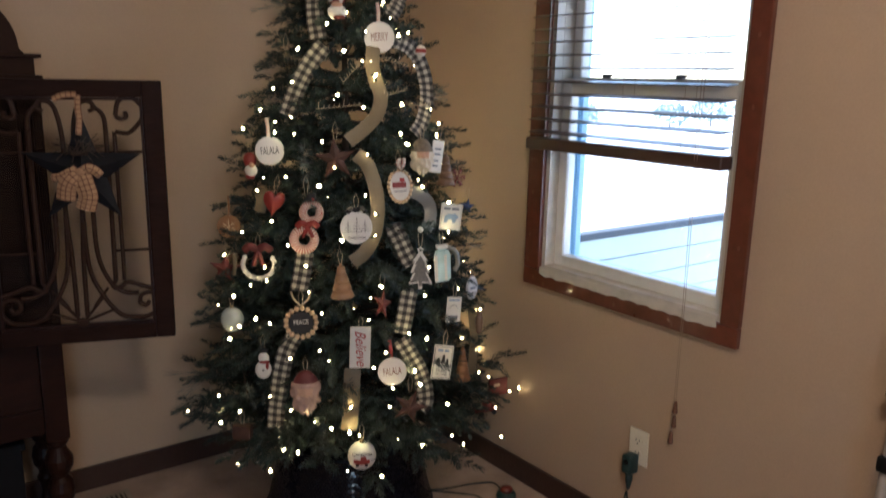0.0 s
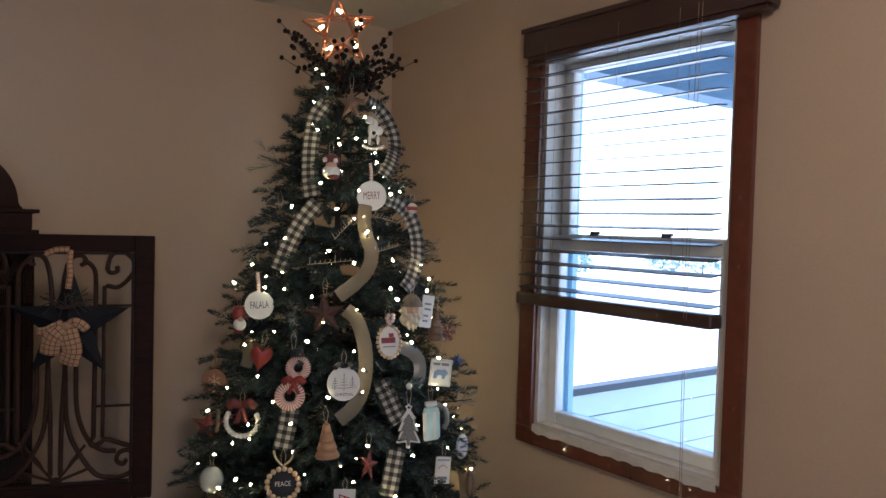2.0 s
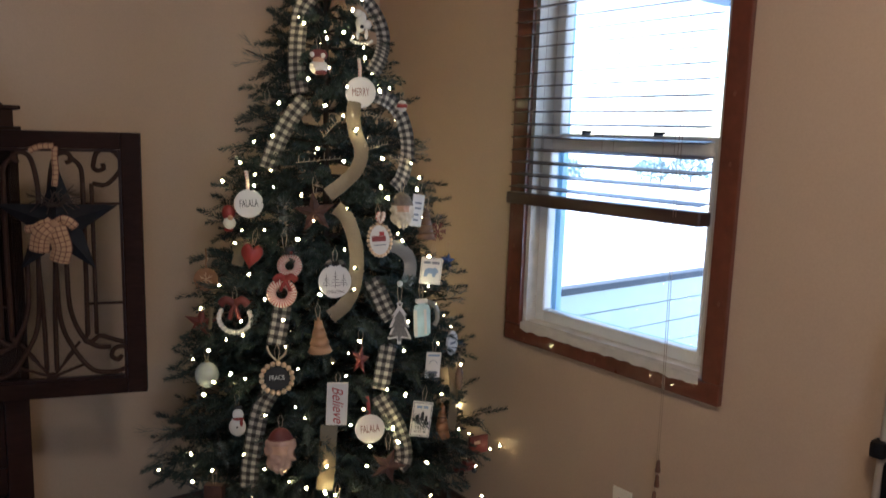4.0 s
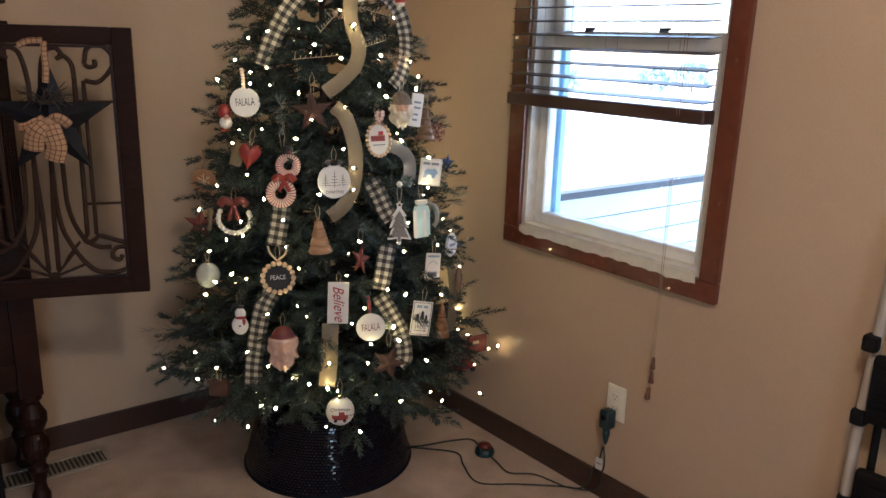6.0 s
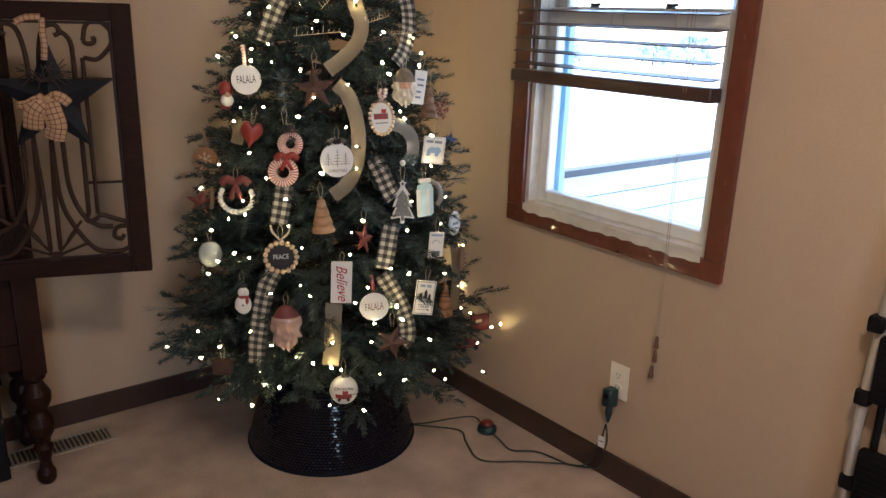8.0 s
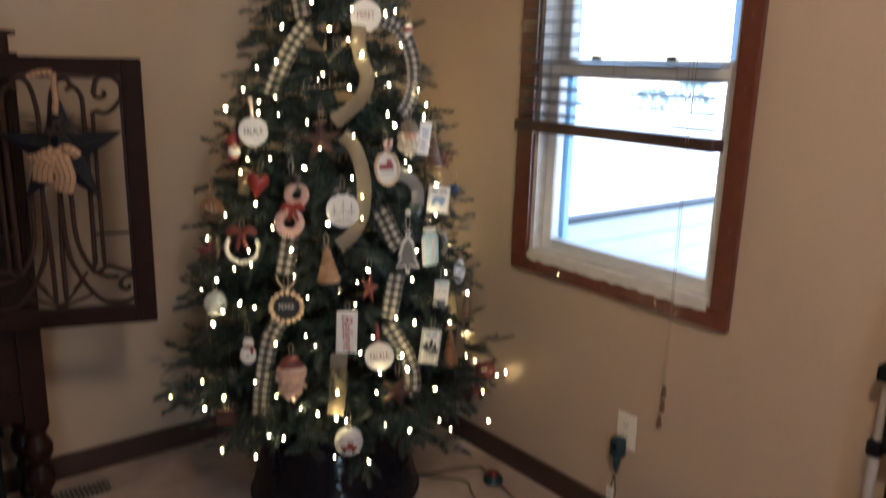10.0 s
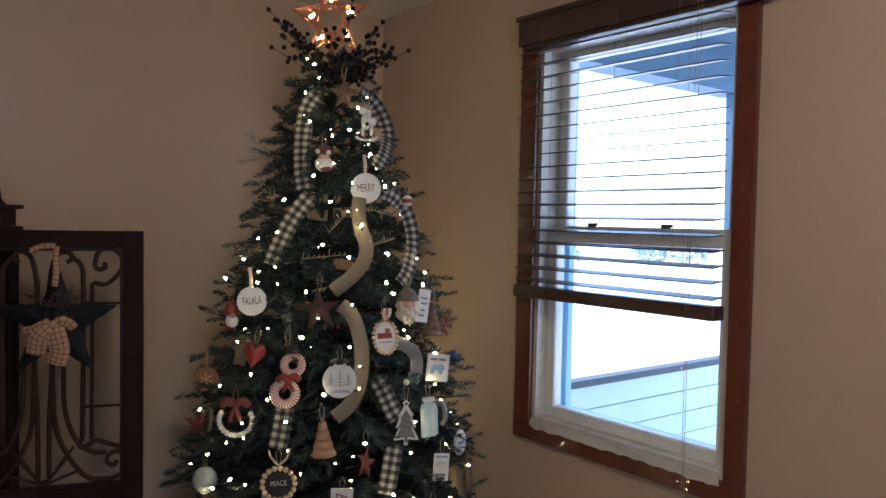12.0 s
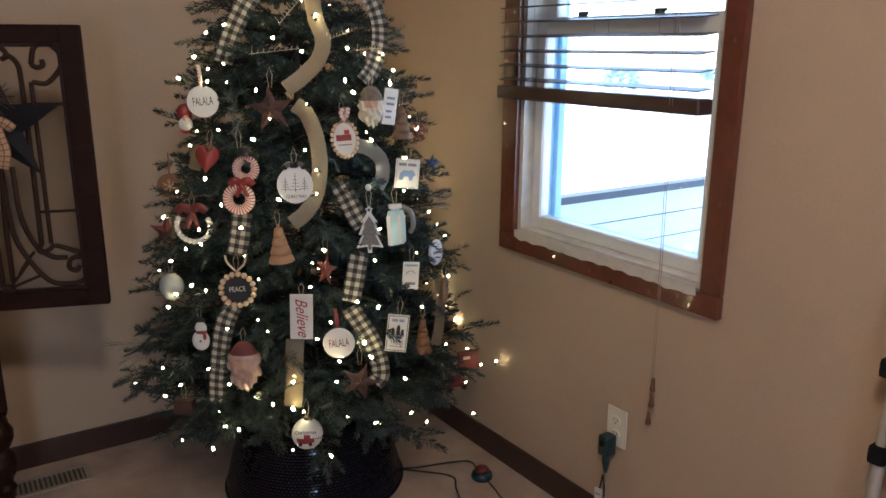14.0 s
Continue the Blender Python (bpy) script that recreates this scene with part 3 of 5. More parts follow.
part("housing", box(-0.018, 0.018, -0.040, 0.0, -0.032, 0.030, 0.008), GREENPLUG, timer, smooth=True)
part("plug", lathe([(0.011, 0), (0.012, -0.02), (0.007, -0.045), (0.004, -0.055)], 12, (0.002, -0.024, -0.0325)), GREENPLUG, timer, smooth=True)
part("dial", lathe([(0.009, 0), (0.008, 0.004)], 16), BLACKPLASTIC, timer).matrix_basis = pose(0, -0.040, 0.008, 90, 0, 0)


def cord(name, pts, r, mat, label):
    pts = smooth_line(pts, 8)
    ob = part(name, tube(pts, r, 6), mat, None, label, True)
    return tagged(ob, label, "cord")


cord("extension_cord", [(2.000, 1.518, 0.208), (1.998, 1.530, 0.150), (2.004, 1.560, 0.100), (2.012, 1.585, 0.030), (1.985, 1.640, 0.006), (1.953, 1.764, 0.006), (1.888, 1.825, 0.006), (1.900, 1.900, 0.006), (1.908, 1.955, 0.010)], 0.0028, WIRE, "dark green extension cord running over the carpet")
cord("light_cord", [(2.000, 1.516, 0.208), (1.990, 1.500, 0.160), (2.006, 1.522, 0.105), (2.015, 1.55, 0.03), (1.974, 1.655, 0.006), (1.862, 1.754, 0.006), (1.759, 1.841, 0.006), (1.792, 1.960, 0.006), (1.826, 2.040, 0.006), (1.742, 2.141, 0.006), (1.68, 2.20, 0.006)], 0.0028, WIRE, "dark green cord running under the tree collar")
cord("switch_cord", [(1.915, 2.010, 0.012), (1.935, 2.085, 0.006), (1.873, 2.121, 0.006), (1.744, 2.161, 0.006), (1.68, 2.21, 0.006)], 0.0028, WIRE, "dark green cord of the foot switch")
tag = thing("cord_tag", "small white paper tag hanging on the cord", "tag", (1.985, 1.518, 0.150), -80)
part("paper", box(-0.012, 0.012, -0.001, 0.001, -0.018, 0.020), ENAMEL, tag)
part("print_bar", box(-0.008, 0.008, -0.0016, -0.0011, 0.000, 0.004), GREYINK, tag)
switch = thing("foot_switch", "round foot switch with a dull red button on the carpet", "switch", (1.912, 1.985, 0.0))
part("base", lathe([(0.034, 0), (0.037, 0.006), (0.034, 0.020), (0.024, 0.028)], 24), GREENPLUG, switch, smooth=True)
part("button", lathe([(0.0235, 0.026), (0.023, 0.036), (0.015, 0.043)], 24), REDKNOB, switch, "dull red push button", True)

# ---- floor register ----
vent = thing("floor_register", "metal floor register with dark slots in the carpet", "vent", (0.594, 2.767, 0.0))
b = box(-0.22, 0.22, -0.060, -0.044, 0.0005, 0.006, 0.0015)
for q in ((-0.22, 0.22, 0.044, 0.060), (-0.22, -0.204, -0.044, 0.044), (0.204, 0.22, -0.044, 0.044)):
    box(*q, 0.0005, 0.006, 0.0015, bm=b)
part("frame", b, VENT, vent)
part("duct", box(-0.204, 0.204, -0.044, 0.044, 0.0005, 0.001), SLOT, vent)
fin = None
for k in range(27):
    m = pose(-0.195 + 0.015 * k, 0, 0.0035, 0, 35, 0)
    if fin is None:
        fin = part("fin", box(-0.0050, 0.0050, -0.044, 0.044, -0.0006, 0.0006), VENT, vent)
        fin.matrix_basis = m
    else:
        shared("fin", fin.data, vent, m)

# ---- cabinet with an open glass door ----
cab = thing("china_cabinet", "dark-stained antique cabinet on turned legs, scrollwork glass door ajar", "cabinet", (0.05, 2.72, 0.0))
CX0, CX1, CY0, CY1 = -0.55, 0.545, -0.19, 0.17


def leg(x, y):
    prof = [(0.020, 0.0), (0.026, 0.012), (0.028, 0.035), (0.020, 0.055), (0.017, 0.075), (0.022, 0.10), (0.030, 0.125), (0.022, 0.14), (0.024, 0.155), (0.036, 0.175), (0.040, 0.205), (0.034, 0.235), (0.022, 0.250), (0.030, 0.262), (0.040, 0.285), (0.041, 0.310), (0.028, 0.335), (0.022, 0.350), (0.032, 0.362), (0.032, 0.378)]
    b = lathe(prof, 20, (x, y, 0))
    box(x - 0.033, x + 0.033, y - 0.033, y + 0.033, 0.3785, 0.700, 0.004, bm=b)
    return part("leg", b, CABWOOD, cab, "turned wooden leg")


for x in (CX0 + 0.035, CX1 - 0.035):
    for y in (CY0 + 0.035, CY1 - 0.035):
        leg(x, y)
b = box(CX0 + 0.068, CX1 - 0.068, CY0 + 0.012, CY0 + 0.034, 0.405, 0.700, 0.003)
part("apron", b, CABWOOD, cab)
part("apron_moulding", box(CX0 + 0.068, CX1 - 0.068, CY0 + 0.002, CY0 + 0.0115, 0.475, 0.490, 0.003), CABWOOD, cab)
part("side_apron", box(CX1 - 0.030, CX1 - 0.008, CY0 + 0.068, CY1 - 0.068, 0.405, 0.700, 0.003), CABWOOD, cab)
part("side_apron", box(CX0 + 0.008, CX0 + 0.030, CY0 + 0.068, CY1 - 0.068, 0.405, 0.700, 0.003), CABWOOD, cab)
part("stand_top", box(CX0 - 0.012, CX1 + 0.012, CY0 - 0.012, CY1, 0.7005, 0.724, 0.006), CABWOOD, cab)
part("back_panel", box(CX0, CX1, CY1 - 0.012, CY1, 0.7245, 1.455), CABDARK, cab)
part("side_panel", box(CX1 - 0.024, CX1, CY0, CY1 - 0.0125, 0.7245, 1.455, 0.003), CABDARK, cab)
part("side_panel", box(CX0, CX0 + 0.024, CY0, CY1 - 0.0125, 0.7245, 1.455, 0.003), CABDARK, cab)
part("front_panel", box(CX0 + 0.0245, CX1 - 0.0245, CY0 + 0.004, CY0 + 0.022, 0.7245, 1.455), CABDARK, cab)
part("shelf", box(CX0 + 0.0245, CX1 - 0.0245, CY0 + 0.0225, CY1 - 0.0125, 1.06, 1.08), CABDARK, cab)
part("cabinet_top", box(CX0 - 0.010, CX1 + 0.010, CY0 - 0.010, CY1, 1.4555, 1.474, 0.005), CABDARK, cab)

# the door: a frame with iron scrollwork behind glass
DW, DH = 0.512, 0.745
door = part("door", box(DW - 0.052, DW, -0.015, 0.015, 0, DH, 0.004), CABDARK, cab, "dark wooden door frame with scrollwork behind glass")
door.matrix_basis = pose(0.388 - 0.05, 2.500 - 2.72, 0.718, 0, 0, -20)
for q in ((0, 0.052, 0, DH), (0.0525, DW - 0.0525, 0, 0.047), (0.0525, DW - 0.0525, DH - 0.047, DH)):
    part("rail", box(q[0], q[1], -0.0145, 0.0145, q[2], q[3], 0.004), CABDARK, door)
for q in ((0.0525, 0.060, 0.0475, DH - 0.0475), (DW - 0.060, DW - 0.0525, 0.0475, DH - 0.0475), (0.0605, DW - 0.0605, 0.0475, 0.055), (0.0605, DW - 0.0605, DH - 0.055, DH - 0.0475)):
    part("bead", box(q[0], q[1], -0.010, 0.004, q[2], q[3], 0.001), CABWOOD, door)
pg = part("glass", box(0.054, DW - 0.054, 0.005, 0.008, 0.048, DH - 0.048), DUSTGLASS, door, "clear glass with soft reflections")
pg.visible_shadow = True
CW = DW / 2


def scroll(points, r=0.0068):
    """One bent iron bar and its mirror twin; points in the door's plane from its middle line and its lower edge."""
    pts = smooth_line([(x, 0, z) for x, z in points], 7)
    for s in (1, -1):
        part("scroll_bar", tube([(CW + 0.006 + s * p.x * 1.06, -0.003, 0.047 + p.z) for p in pts], r, 6), IRON, door, smooth=True)


scroll([(0.012, 0.03), (0.014, 0.20), (0.020, 0.34), (0.014, 0.45), (0.014, 0.55), (0.028, 0.625), (0.055, 0.640), (0.068, 0.622), (0.054, 0.612)])
scroll([(0.062, 0.628), (0.080, 0.614), (0.090, 0.594), (0.092, 0.560)])
scroll([(0.118, 0.600), (0.128, 0.640), (0.155, 0.652), (0.182, 0.630), (0.184, 0.595), (0.150, 0.554), (0.116, 0.556)])
scroll([(0.118, 0.600), (0.130, 0.592), (0.144, 0.598), (0.142, 0.612)])
scroll([(0.092, 0.560), (0.092, 0.35), (0.090, 0.130)], 0.0070)
scroll([(0.113, 0.556), (0.113, 0.35), (0.112, 0.130)], 0.0060)
scroll([(0.096, 0.500), (0.196, 0.500)], 0.004)
scroll([(0.096, 0.218), (0.196, 0.218)], 0.004)
scroll([(0.184, 0.600), (0.196, 0.600)], 0.004)
scroll([(0.090, 0.130), (0.082, 0.118), (0.090, 0.107), (0.106, 0.114), (0.122, 0.124), (0.164, 0.108), (0.196, 0.098)])
scroll([(0.020, 0.34), (0.026, 0.18), (0.050, 0.100), (0.095, 0.030), (0.140, 0.016), (0.178, 0.024), (0.196, 0.055), (0.182, 0.088), (0.155, 0.085), (0.148, 0.062), (0.164, 0.052), (0.172, 0.064)])
scroll([(0.046, 0.34), (0.050, 0.210), (0.075, 0.130), (0.110, 0.095), (0.146, 0.090)])
for a, b in ((0.058, 0.085), (0.082, 0.045)):
    scroll([(0.002, 0.012), (a, b)], 0.0042)
scroll([(0.030, 0.050), (0.042, 0.072), (0.070, 0.110)], 0.0042)
part("fan_hub", lathe([(0.016, -0.006), (0.014, 0.006)], 16), IRON, door).matrix_basis = pose(CW + 0.006, -0.004, 0.055, 90, 0, 0)

BOWKNOT = paint('homespun_knot', (0.32, 0.19, 0.11), 0.9)
# barn star with a homespun bow, hung on the door
star = thing("barn_star", "black tin barn star with a checked homespun bow", "ornament", (0.430 + CW * math.cos(radians(20)) + 0.02 * math.sin(radians(-20)) - 0.01, 2.500 - CW * math.sin(radians(20)) - 0.062, 0.718 + 0.500), -20)


def puffy_star(r, depth, turn, inner=0.40):
    b = bmesh.new()
    o = star_outline(r, inner, 5, turn)
    ring = [b.verts.new((x, 0, z)) for x, z in o]
    for y in (-depth, depth * 0.3):
        c = b.verts.new((0, y, 0))
        for i in range(10):
            b.faces.new((ring[i], ring[(i + 1) % 10], c))
    return b


part("tin_star", puffy_star(0.158, 0.03, 89), STARBLACK, star)


def flat_strip(points, width, mat, parent, name, label="", curl=0.004):
    return part(name, strip(smooth_line(points, 5), width, lambda p: Vector((0.15 * p.x, -1, 0.1)), 0.0012, curl), mat, parent, label)


flat_strip([(0.006, -0.032, 0.205), (0.004, -0.030, 0.17), (0.006, -0.034, 0.14), (0.002, -0.036, 0.10)], 0.016, BOWCHECK, star, "hanging_strip", "checked cloth hanger", 0)
flat_strip([(0.004, -0.030, 0.205), (-0.03, -0.032, 0.203), (-0.055, -0.03, 0.192)], 0.016, BOWCHECK, star, "strip_end")
flat_strip([(0.0, -0.040, 0.0), (0.020, -0.054, 0.012), (0.036, -0.052, 0.006), (0.048, -0.042, -0.008)], 0.026, BOWCHECK, star, "bow_loop", "", 0.006)
flat_strip([(0.0, -0.040, 0.0), (-0.024, -0.052, 0.002), (-0.048, -0.048, -0.010), (-0.070, -0.038, -0.014)], 0.022, BOWCHECK, star, "bow_loop", "", 0.006)
flat_strip([(0.0, -0.042, 0.0), (0.010, -0.056, -0.030), (0.016, -0.052, -0.064), (0.006, -0.044, -0.100)], 0.050, BOWCHECK, star, "bow_tail", "", 0.010)
flat_strip([(0.0, -0.042, 0.0), (-0.022, -0.056, -0.018), (-0.034, -0.052, -0.040), (-0.040, -0.044, -0.072)], 0.050, BOWCHECK, star, "bow_tail", "", 0.010)
part("bow_knot", ball(0.013, (0, -0.050, 0.0), 12, (1.1, 0.7, 0.9)), BOWKNOT, star, smooth=True)
rnd = random.Random(8)
b = bmesh.new()
for k in range(26):
    a = rnd.uniform(0, 6.28)
    x, z = 0.05 * math.cos(a), 0.055 + 0.03 * math.sin(a)
    tube([(rnd.uniform(-0.02, 0.02), -0.034, 0.045), (x * 0.7, -0.050, (z + 0.06) / 2 + 0.01), (x * 1.3, -0.045, z + rnd.uniform(-0.01, 0.03))], 0.0012, 4, bm=b)
part("dried_sprig", b, STEM, star, "dry dark twigs")["kind"] = "stuff"

clock = thing("mantel_clock", "dark wooden domed mantel clock on the cabinet", "clock", (0.415, 2.70, 1.4745))
part("case", box(-0.18, 0.185, -0.09, 0.09, 0.0, 0.048, 0.003), CLOCKWOOD, clock)
part("cornice", box(-0.20, 0.203, -0.105, 0.105, 0.0485, 0.060, 0.004), CLOCKWOOD, clock)
b = prism([(-0.165, 0.0605)] + [(0.15 * math.cos(a) + 0.0, 0.0605 + 0.012 + 0.155 * math.sin(a)) for a in [math.pi - math.pi * k / 24 for k in range(25)]] + [(0.165, 0.0605)], 0.17, 0.004)
part("dome", b, CLOCKWOOD, clock)

crate = thing("storage_box", "black storage box standing under the cabinet", "box", (0.18, 2.76, 0.0))
part("box_body", box(-0.30, 0.29, -0.12, 0.12, 0.001, 0.33, 0.006), BLACKPLASTIC, crate)
part("lid", box(-0.31, 0.30, -0.13, 0.13, 0.3305, 0.355, 0.005), BLACKPLASTIC, crate)

# ---- step ladder against the wall ----
ladder = thing("step_ladder", "folded step ladder with grey tubes and black ribbed steps", "ladder", (1.985, 0.564, 0.0), -90)
for s in (-1, 1):
    part("rail_tube", tube([(s * 0.21, -0.015, 0.01), (s * 0.21, -0.005, 0.55), (s * 0.195, 0.018, 1.05), (s * 0.15, 0.030, 1.15)], 0.0125, 12), LADDERTUBE, ladder, smooth=True)
    part("rear_tube", tube([(s * 0.180, 0.030, 0.01), (s * 0.180, 0.034, 0.95)], 0.009, 10), BLACKPLASTIC, ladder, smooth=True)
    part("foot", lathe([(0.020, 0), (0.020, 0.03), (0.015, 0.05)], 12, (s * 0.21, -0.015, 0)), BLACKPLASTIC, ladder, smooth=True)
    for z in (0.80, 0.62, 0.40):
        part("bracket", box(s * 0.208 - 0.0165, s * 0.208 + 0.0165, -0.024, 0.018, z - 0.019, z + 0.019, 0.009), BLACKPLASTIC, ladder)
part("top_bar", tube([(-0.15, 0.030, 1.15), (0.15, 0.030, 1.15)], 0.0125, 12), LADDERTUBE, ladder, smooth=True)
for z in (0.62, 0.34):
    st = part("step", box(-0.19, 0.19, -0.030, -0.002, z, z + 0.16, 0.008), BLACKPLASTIC, ladder, "black ribbed plastic step")
    for k in range(9):
        part("rib", box(-0.18, 0.18, -0.034, -0.0305, z + 0.014 + 0.016 * k, z + 0.021 + 0.016 * k), BLACKPLASTIC, st)

# the lights of the string, round by round from the lowest: height, bearing, distance from the trunk
LIGHTS_1 = [(0.264, -41.7, 0.541), (0.297, -169.9, 0.45), (0.307, -106.8, 0.45), (0.312, -151.0, 0.451), (0.314, -65.6, 0.452), (0.341, -120.2, 0.454), (0.38, -76.1, 0.46), (0.38, -44.1, 0.51), (0.387, -91.5, 0.459), (0.396, -144.9, 0.459), (0.396, -138.6, 0.46), (0.405, 162.9, 0.541), (0.411, -179.0, 0.46), (0.425, -100.8, 0.459), (0.436, -42.2, 0.56), (0.44, -145.8, 0.459), (0.456, -115.9, 0.46), (0.461, -119.1, 0.459), (0.48, -166.0, 0.46), (0.48, -126.0, 0.459), (0.488, -77.2, 0.46), (0.49, 178.7, 0.46), (0.493, -131.8, 0.46), (0.515, -48.2, 0.46), (0.527, -140.8, 0.459), (0.529, -104.1, 0.459), (0.539, -119.2, 0.46), (0.559, -149.8, 0.459), (0.581, -91.4, 0.459), (0.587, -102.8, 0.459)]
LIGHTS_2 = [(0.625, -94.4, 0.457), (0.657, -110.7, 0.452), (0.679, -66.1, 0.451), (0.681, -141.6, 0.45), (0.683, -126.7, 0.451), (0.695, -104.9, 0.448), (0.7, -170.9, 0.448), (0.708, -129.9, 0.447), (0.714, -37.9, 0.453), (0.715, -88.4, 0.447), (0.74, -96.0, 0.444), (0.747, -165.0, 0.443), (0.775, -150.7, 0.44), (0.779, -157.6, 0.44), (0.779, 174.8, 0.44), (0.797, -111.4, 0.437), (0.818, -129.3, 0.433), (0.83, -172.4, 0.432), (0.84, -66.5, 0.43), (0.848, -87.7, 0.43), (0.856, -110.7, 0.428), (0.874, -161.2, 0.425), (0.874, -133.8, 0.425), (0.888, -105.7, 0.423), (0.897, -152.6, 0.423), (0.927, -84.7, 0.417), (0.934, 174.5, 0.417), (0.935, -154.3, 0.416), (0.951, -135.5, 0.413), (1.004, -143.8, 0.406)]
LIGHTS_3 = [(1.017, -70.1, 0.404), (1.023, -120.9, 0.403), (1.024, -168.5, 0.403), (1.035, -108.3, 0.402), (1.042, -86.0, 0.401), (1.067, -153.0, 0.396), (1.095, -106.7, 0.39), (1.104, -64.3, 0.389), (1.145, -111.5, 0.381), (1.152, -162.1, 0.379), (1.16, -82.2, 0.377), (1.175, -130.4, 0.374), (1.183, -84.2, 0.372), (1.188, -158.8, 0.372), (1.197, -146.6, 0.37), (1.227, -124.0, 0.362), (1.261, -109.0, 0.354), (1.287, -87.4, 0.348), (1.295, -130.6, 0.346), (1.306, -65.3, 0.343), (1.316, -156.7, 0.341), (1.317, -144.2, 0.34), (1.317, -91.4, 0.341), (1.322, 177.1, 0.339), (1.344, -59.8, 0.334), (1.349, -157.7, 0.332), (1.363, -146.7, 0.329), (1.381, -171.3, 0.324), (1.388, -67.1, 0.323), (1.393, -109.1, 0.321)]
LIGHTS_4 = [(1.401, -87.5, 0.319), (1.429, -122.3, 0.311), (1.443, -162.4, 0.309), (1.462, -150.0, 0.304), (1.479, -102.5, 0.3), (1.488, -102.6, 0.298), (1.52, -109.6, 0.289), (1.55, -120.8, 0.282), (1.554, -148.3, 0.281), (1.6, -82.8, 0.269), (1.608, -106.0, 0.266), (1.614, -71.6, 0.264), (1.627, -130.8, 0.259), (1.694, -89.6, 0.234), (1.726, -88.8, 0.222), (1.745, -118.2, 0.215), (1.768, -120.5, 0.206), (1.77, -103.3, 0.206), (1.793, -139.9, 0.197), (1.813, -143.5, 0.188), (1.837, -93.2, 0.176), (1.881, -75.2, 0.154), (1.884, -149.1, 0.153), (1.933, -135.2, 0.129), (1.98, -147.1, 0.108), (2.005, -173.9, 0.098)]
LIGHTS = LIGHTS_1 + LIGHTS_2 + LIGHTS_3 + LIGHTS_4
# the ribbons, as points along each: height, bearing, distance from the trunk
PLAID_A = [(1.894, -144.1, 0.132), (1.849, -154.4, 0.155), (1.783, -151.5, 0.186), (1.716, -148.3, 0.21), (1.649, -143.8, 0.236), (1.589, -138.9, 0.257)]
PLAID_B = [(1.572, -134.2, 0.261), (1.526, -142.6, 0.273), (1.47, -149.6, 0.287), (1.42, -153.5, 0.3), (1.368, -156.4, 0.313)]
PLAID_C = [(1.904, -73.6, 0.128), (1.885, -37.2, 0.142), (1.83, -37.5, 0.176), (1.773, -41.3, 0.19), (1.708, -67.0, 0.214), (1.659, -81.5, 0.232)]
PLAID_D = [(1.592, -82.9, 0.256), (1.574, -69.8, 0.261), (1.532, -58.8, 0.272), (1.47, -56.3, 0.287), (1.408, -62.4, 0.303), (1.348, -71.9, 0.318), (1.316, -79.5, 0.326)]
PLAID_E = [(0.991, -138.9, 0.393), (0.947, -139.5, 0.399), (0.899, -140.5, 0.407), (0.867, -141.3, 0.412)]
PLAID_F = [(0.741, -141.9, 0.429), (0.694, -145.7, 0.434), (0.634, -147.9, 0.441), (0.563, -149.6, 0.444), (0.499, -151.1, 0.445), (0.438, -151.8, 0.445)]
PLAID_G = [(1.054, -97.3, 0.383), (1.013, -94.0, 0.39), (0.962, -90.5, 0.398), (0.933, -87.8, 0.402)]
PLAID_H = [(0.864, -90.1, 0.412), (0.824, -92.0, 0.417), (0.777, -94.1, 0.425), (0.732, -96.0, 0.43)]
PLAID_I = [(0.716, -96.6, 0.431), (0.665, -92.5, 0.437), (0.607, -88.2, 0.443), (0.548, -85.4, 0.445), (0.501, -85.0, 0.445), (0.484, -87.5, 0.444)]
GOLD_A = [(1.568, -100.3, 0.263), (1.525, -102.0, 0.272), (1.475, -101.3, 0.285), (1.425, -98.6, 0.298), (1.375, -102.0, 0.31), (1.335, -109.5, 0.321), (1.299, -118.2, 0.33)]
GOLD_B = [(1.263, -114.3, 0.338), (1.239, -109.7, 0.344), (1.196, -106.8, 0.355), (1.142, -105.3, 0.366), (1.088, -105.6, 0.376), (1.034, -107.5, 0.386), (0.988, -111.6, 0.394), (0.958, -117.3, 0.398)]
GOLD_C = [(0.653, -117.8, 0.438), (0.596, -118.4, 0.445), (0.534, -118.7, 0.444), (0.463, -119.7, 0.444)]
GOLD_D = [(0.721, -39.6, 0.432), (0.647, -41.8, 0.44), (0.584, -48.3, 0.445), (0.527, -53.3, 0.445)]
SILVER_A = [(1.154, -89.8, 0.364), (1.143, -83.6, 0.366), (1.122, -78.5, 0.37), (1.094, -76.3, 0.375), (1.059, -77.8, 0.383), (1.037, -80.9, 0.387)]
GOLD_E = [(1.149, -165.1, 0.365), (1.12, -162.1, 0.371), (1.087, -162.9, 0.377)]
GOLD_F = [(0.945, 179.9, 0.4), (0.913, -178.4, 0.405), (0.883, -178.2, 0.41)]


# ---- the tree ----
def reach(z):
    """How far the branch tips stand from the trunk at a height."""
    return float(np.interp(z, [0.26, 0.34, 0.50, 0.80, 1.05, 1.30, 1.55, 1.75, 1.95, 2.06], [0.53, 0.60, 0.60, 0.515, 0.44, 0.355, 0.255, 0.18, 0.10, 0.03]))


tree = thing("christmas_tree", "full artificial green fir tree standing in the corner", "tree", TREE)
part("trunk", tube([(0, 0, 0.03), (0, 0, 1.0), (0, 0, 2.05)], 0.02, 10, taper=0.3), BARK, tree, smooth=True)
gen = np.random.default_rng(5)
KEEP = []      # places that hung things keep clear of needles


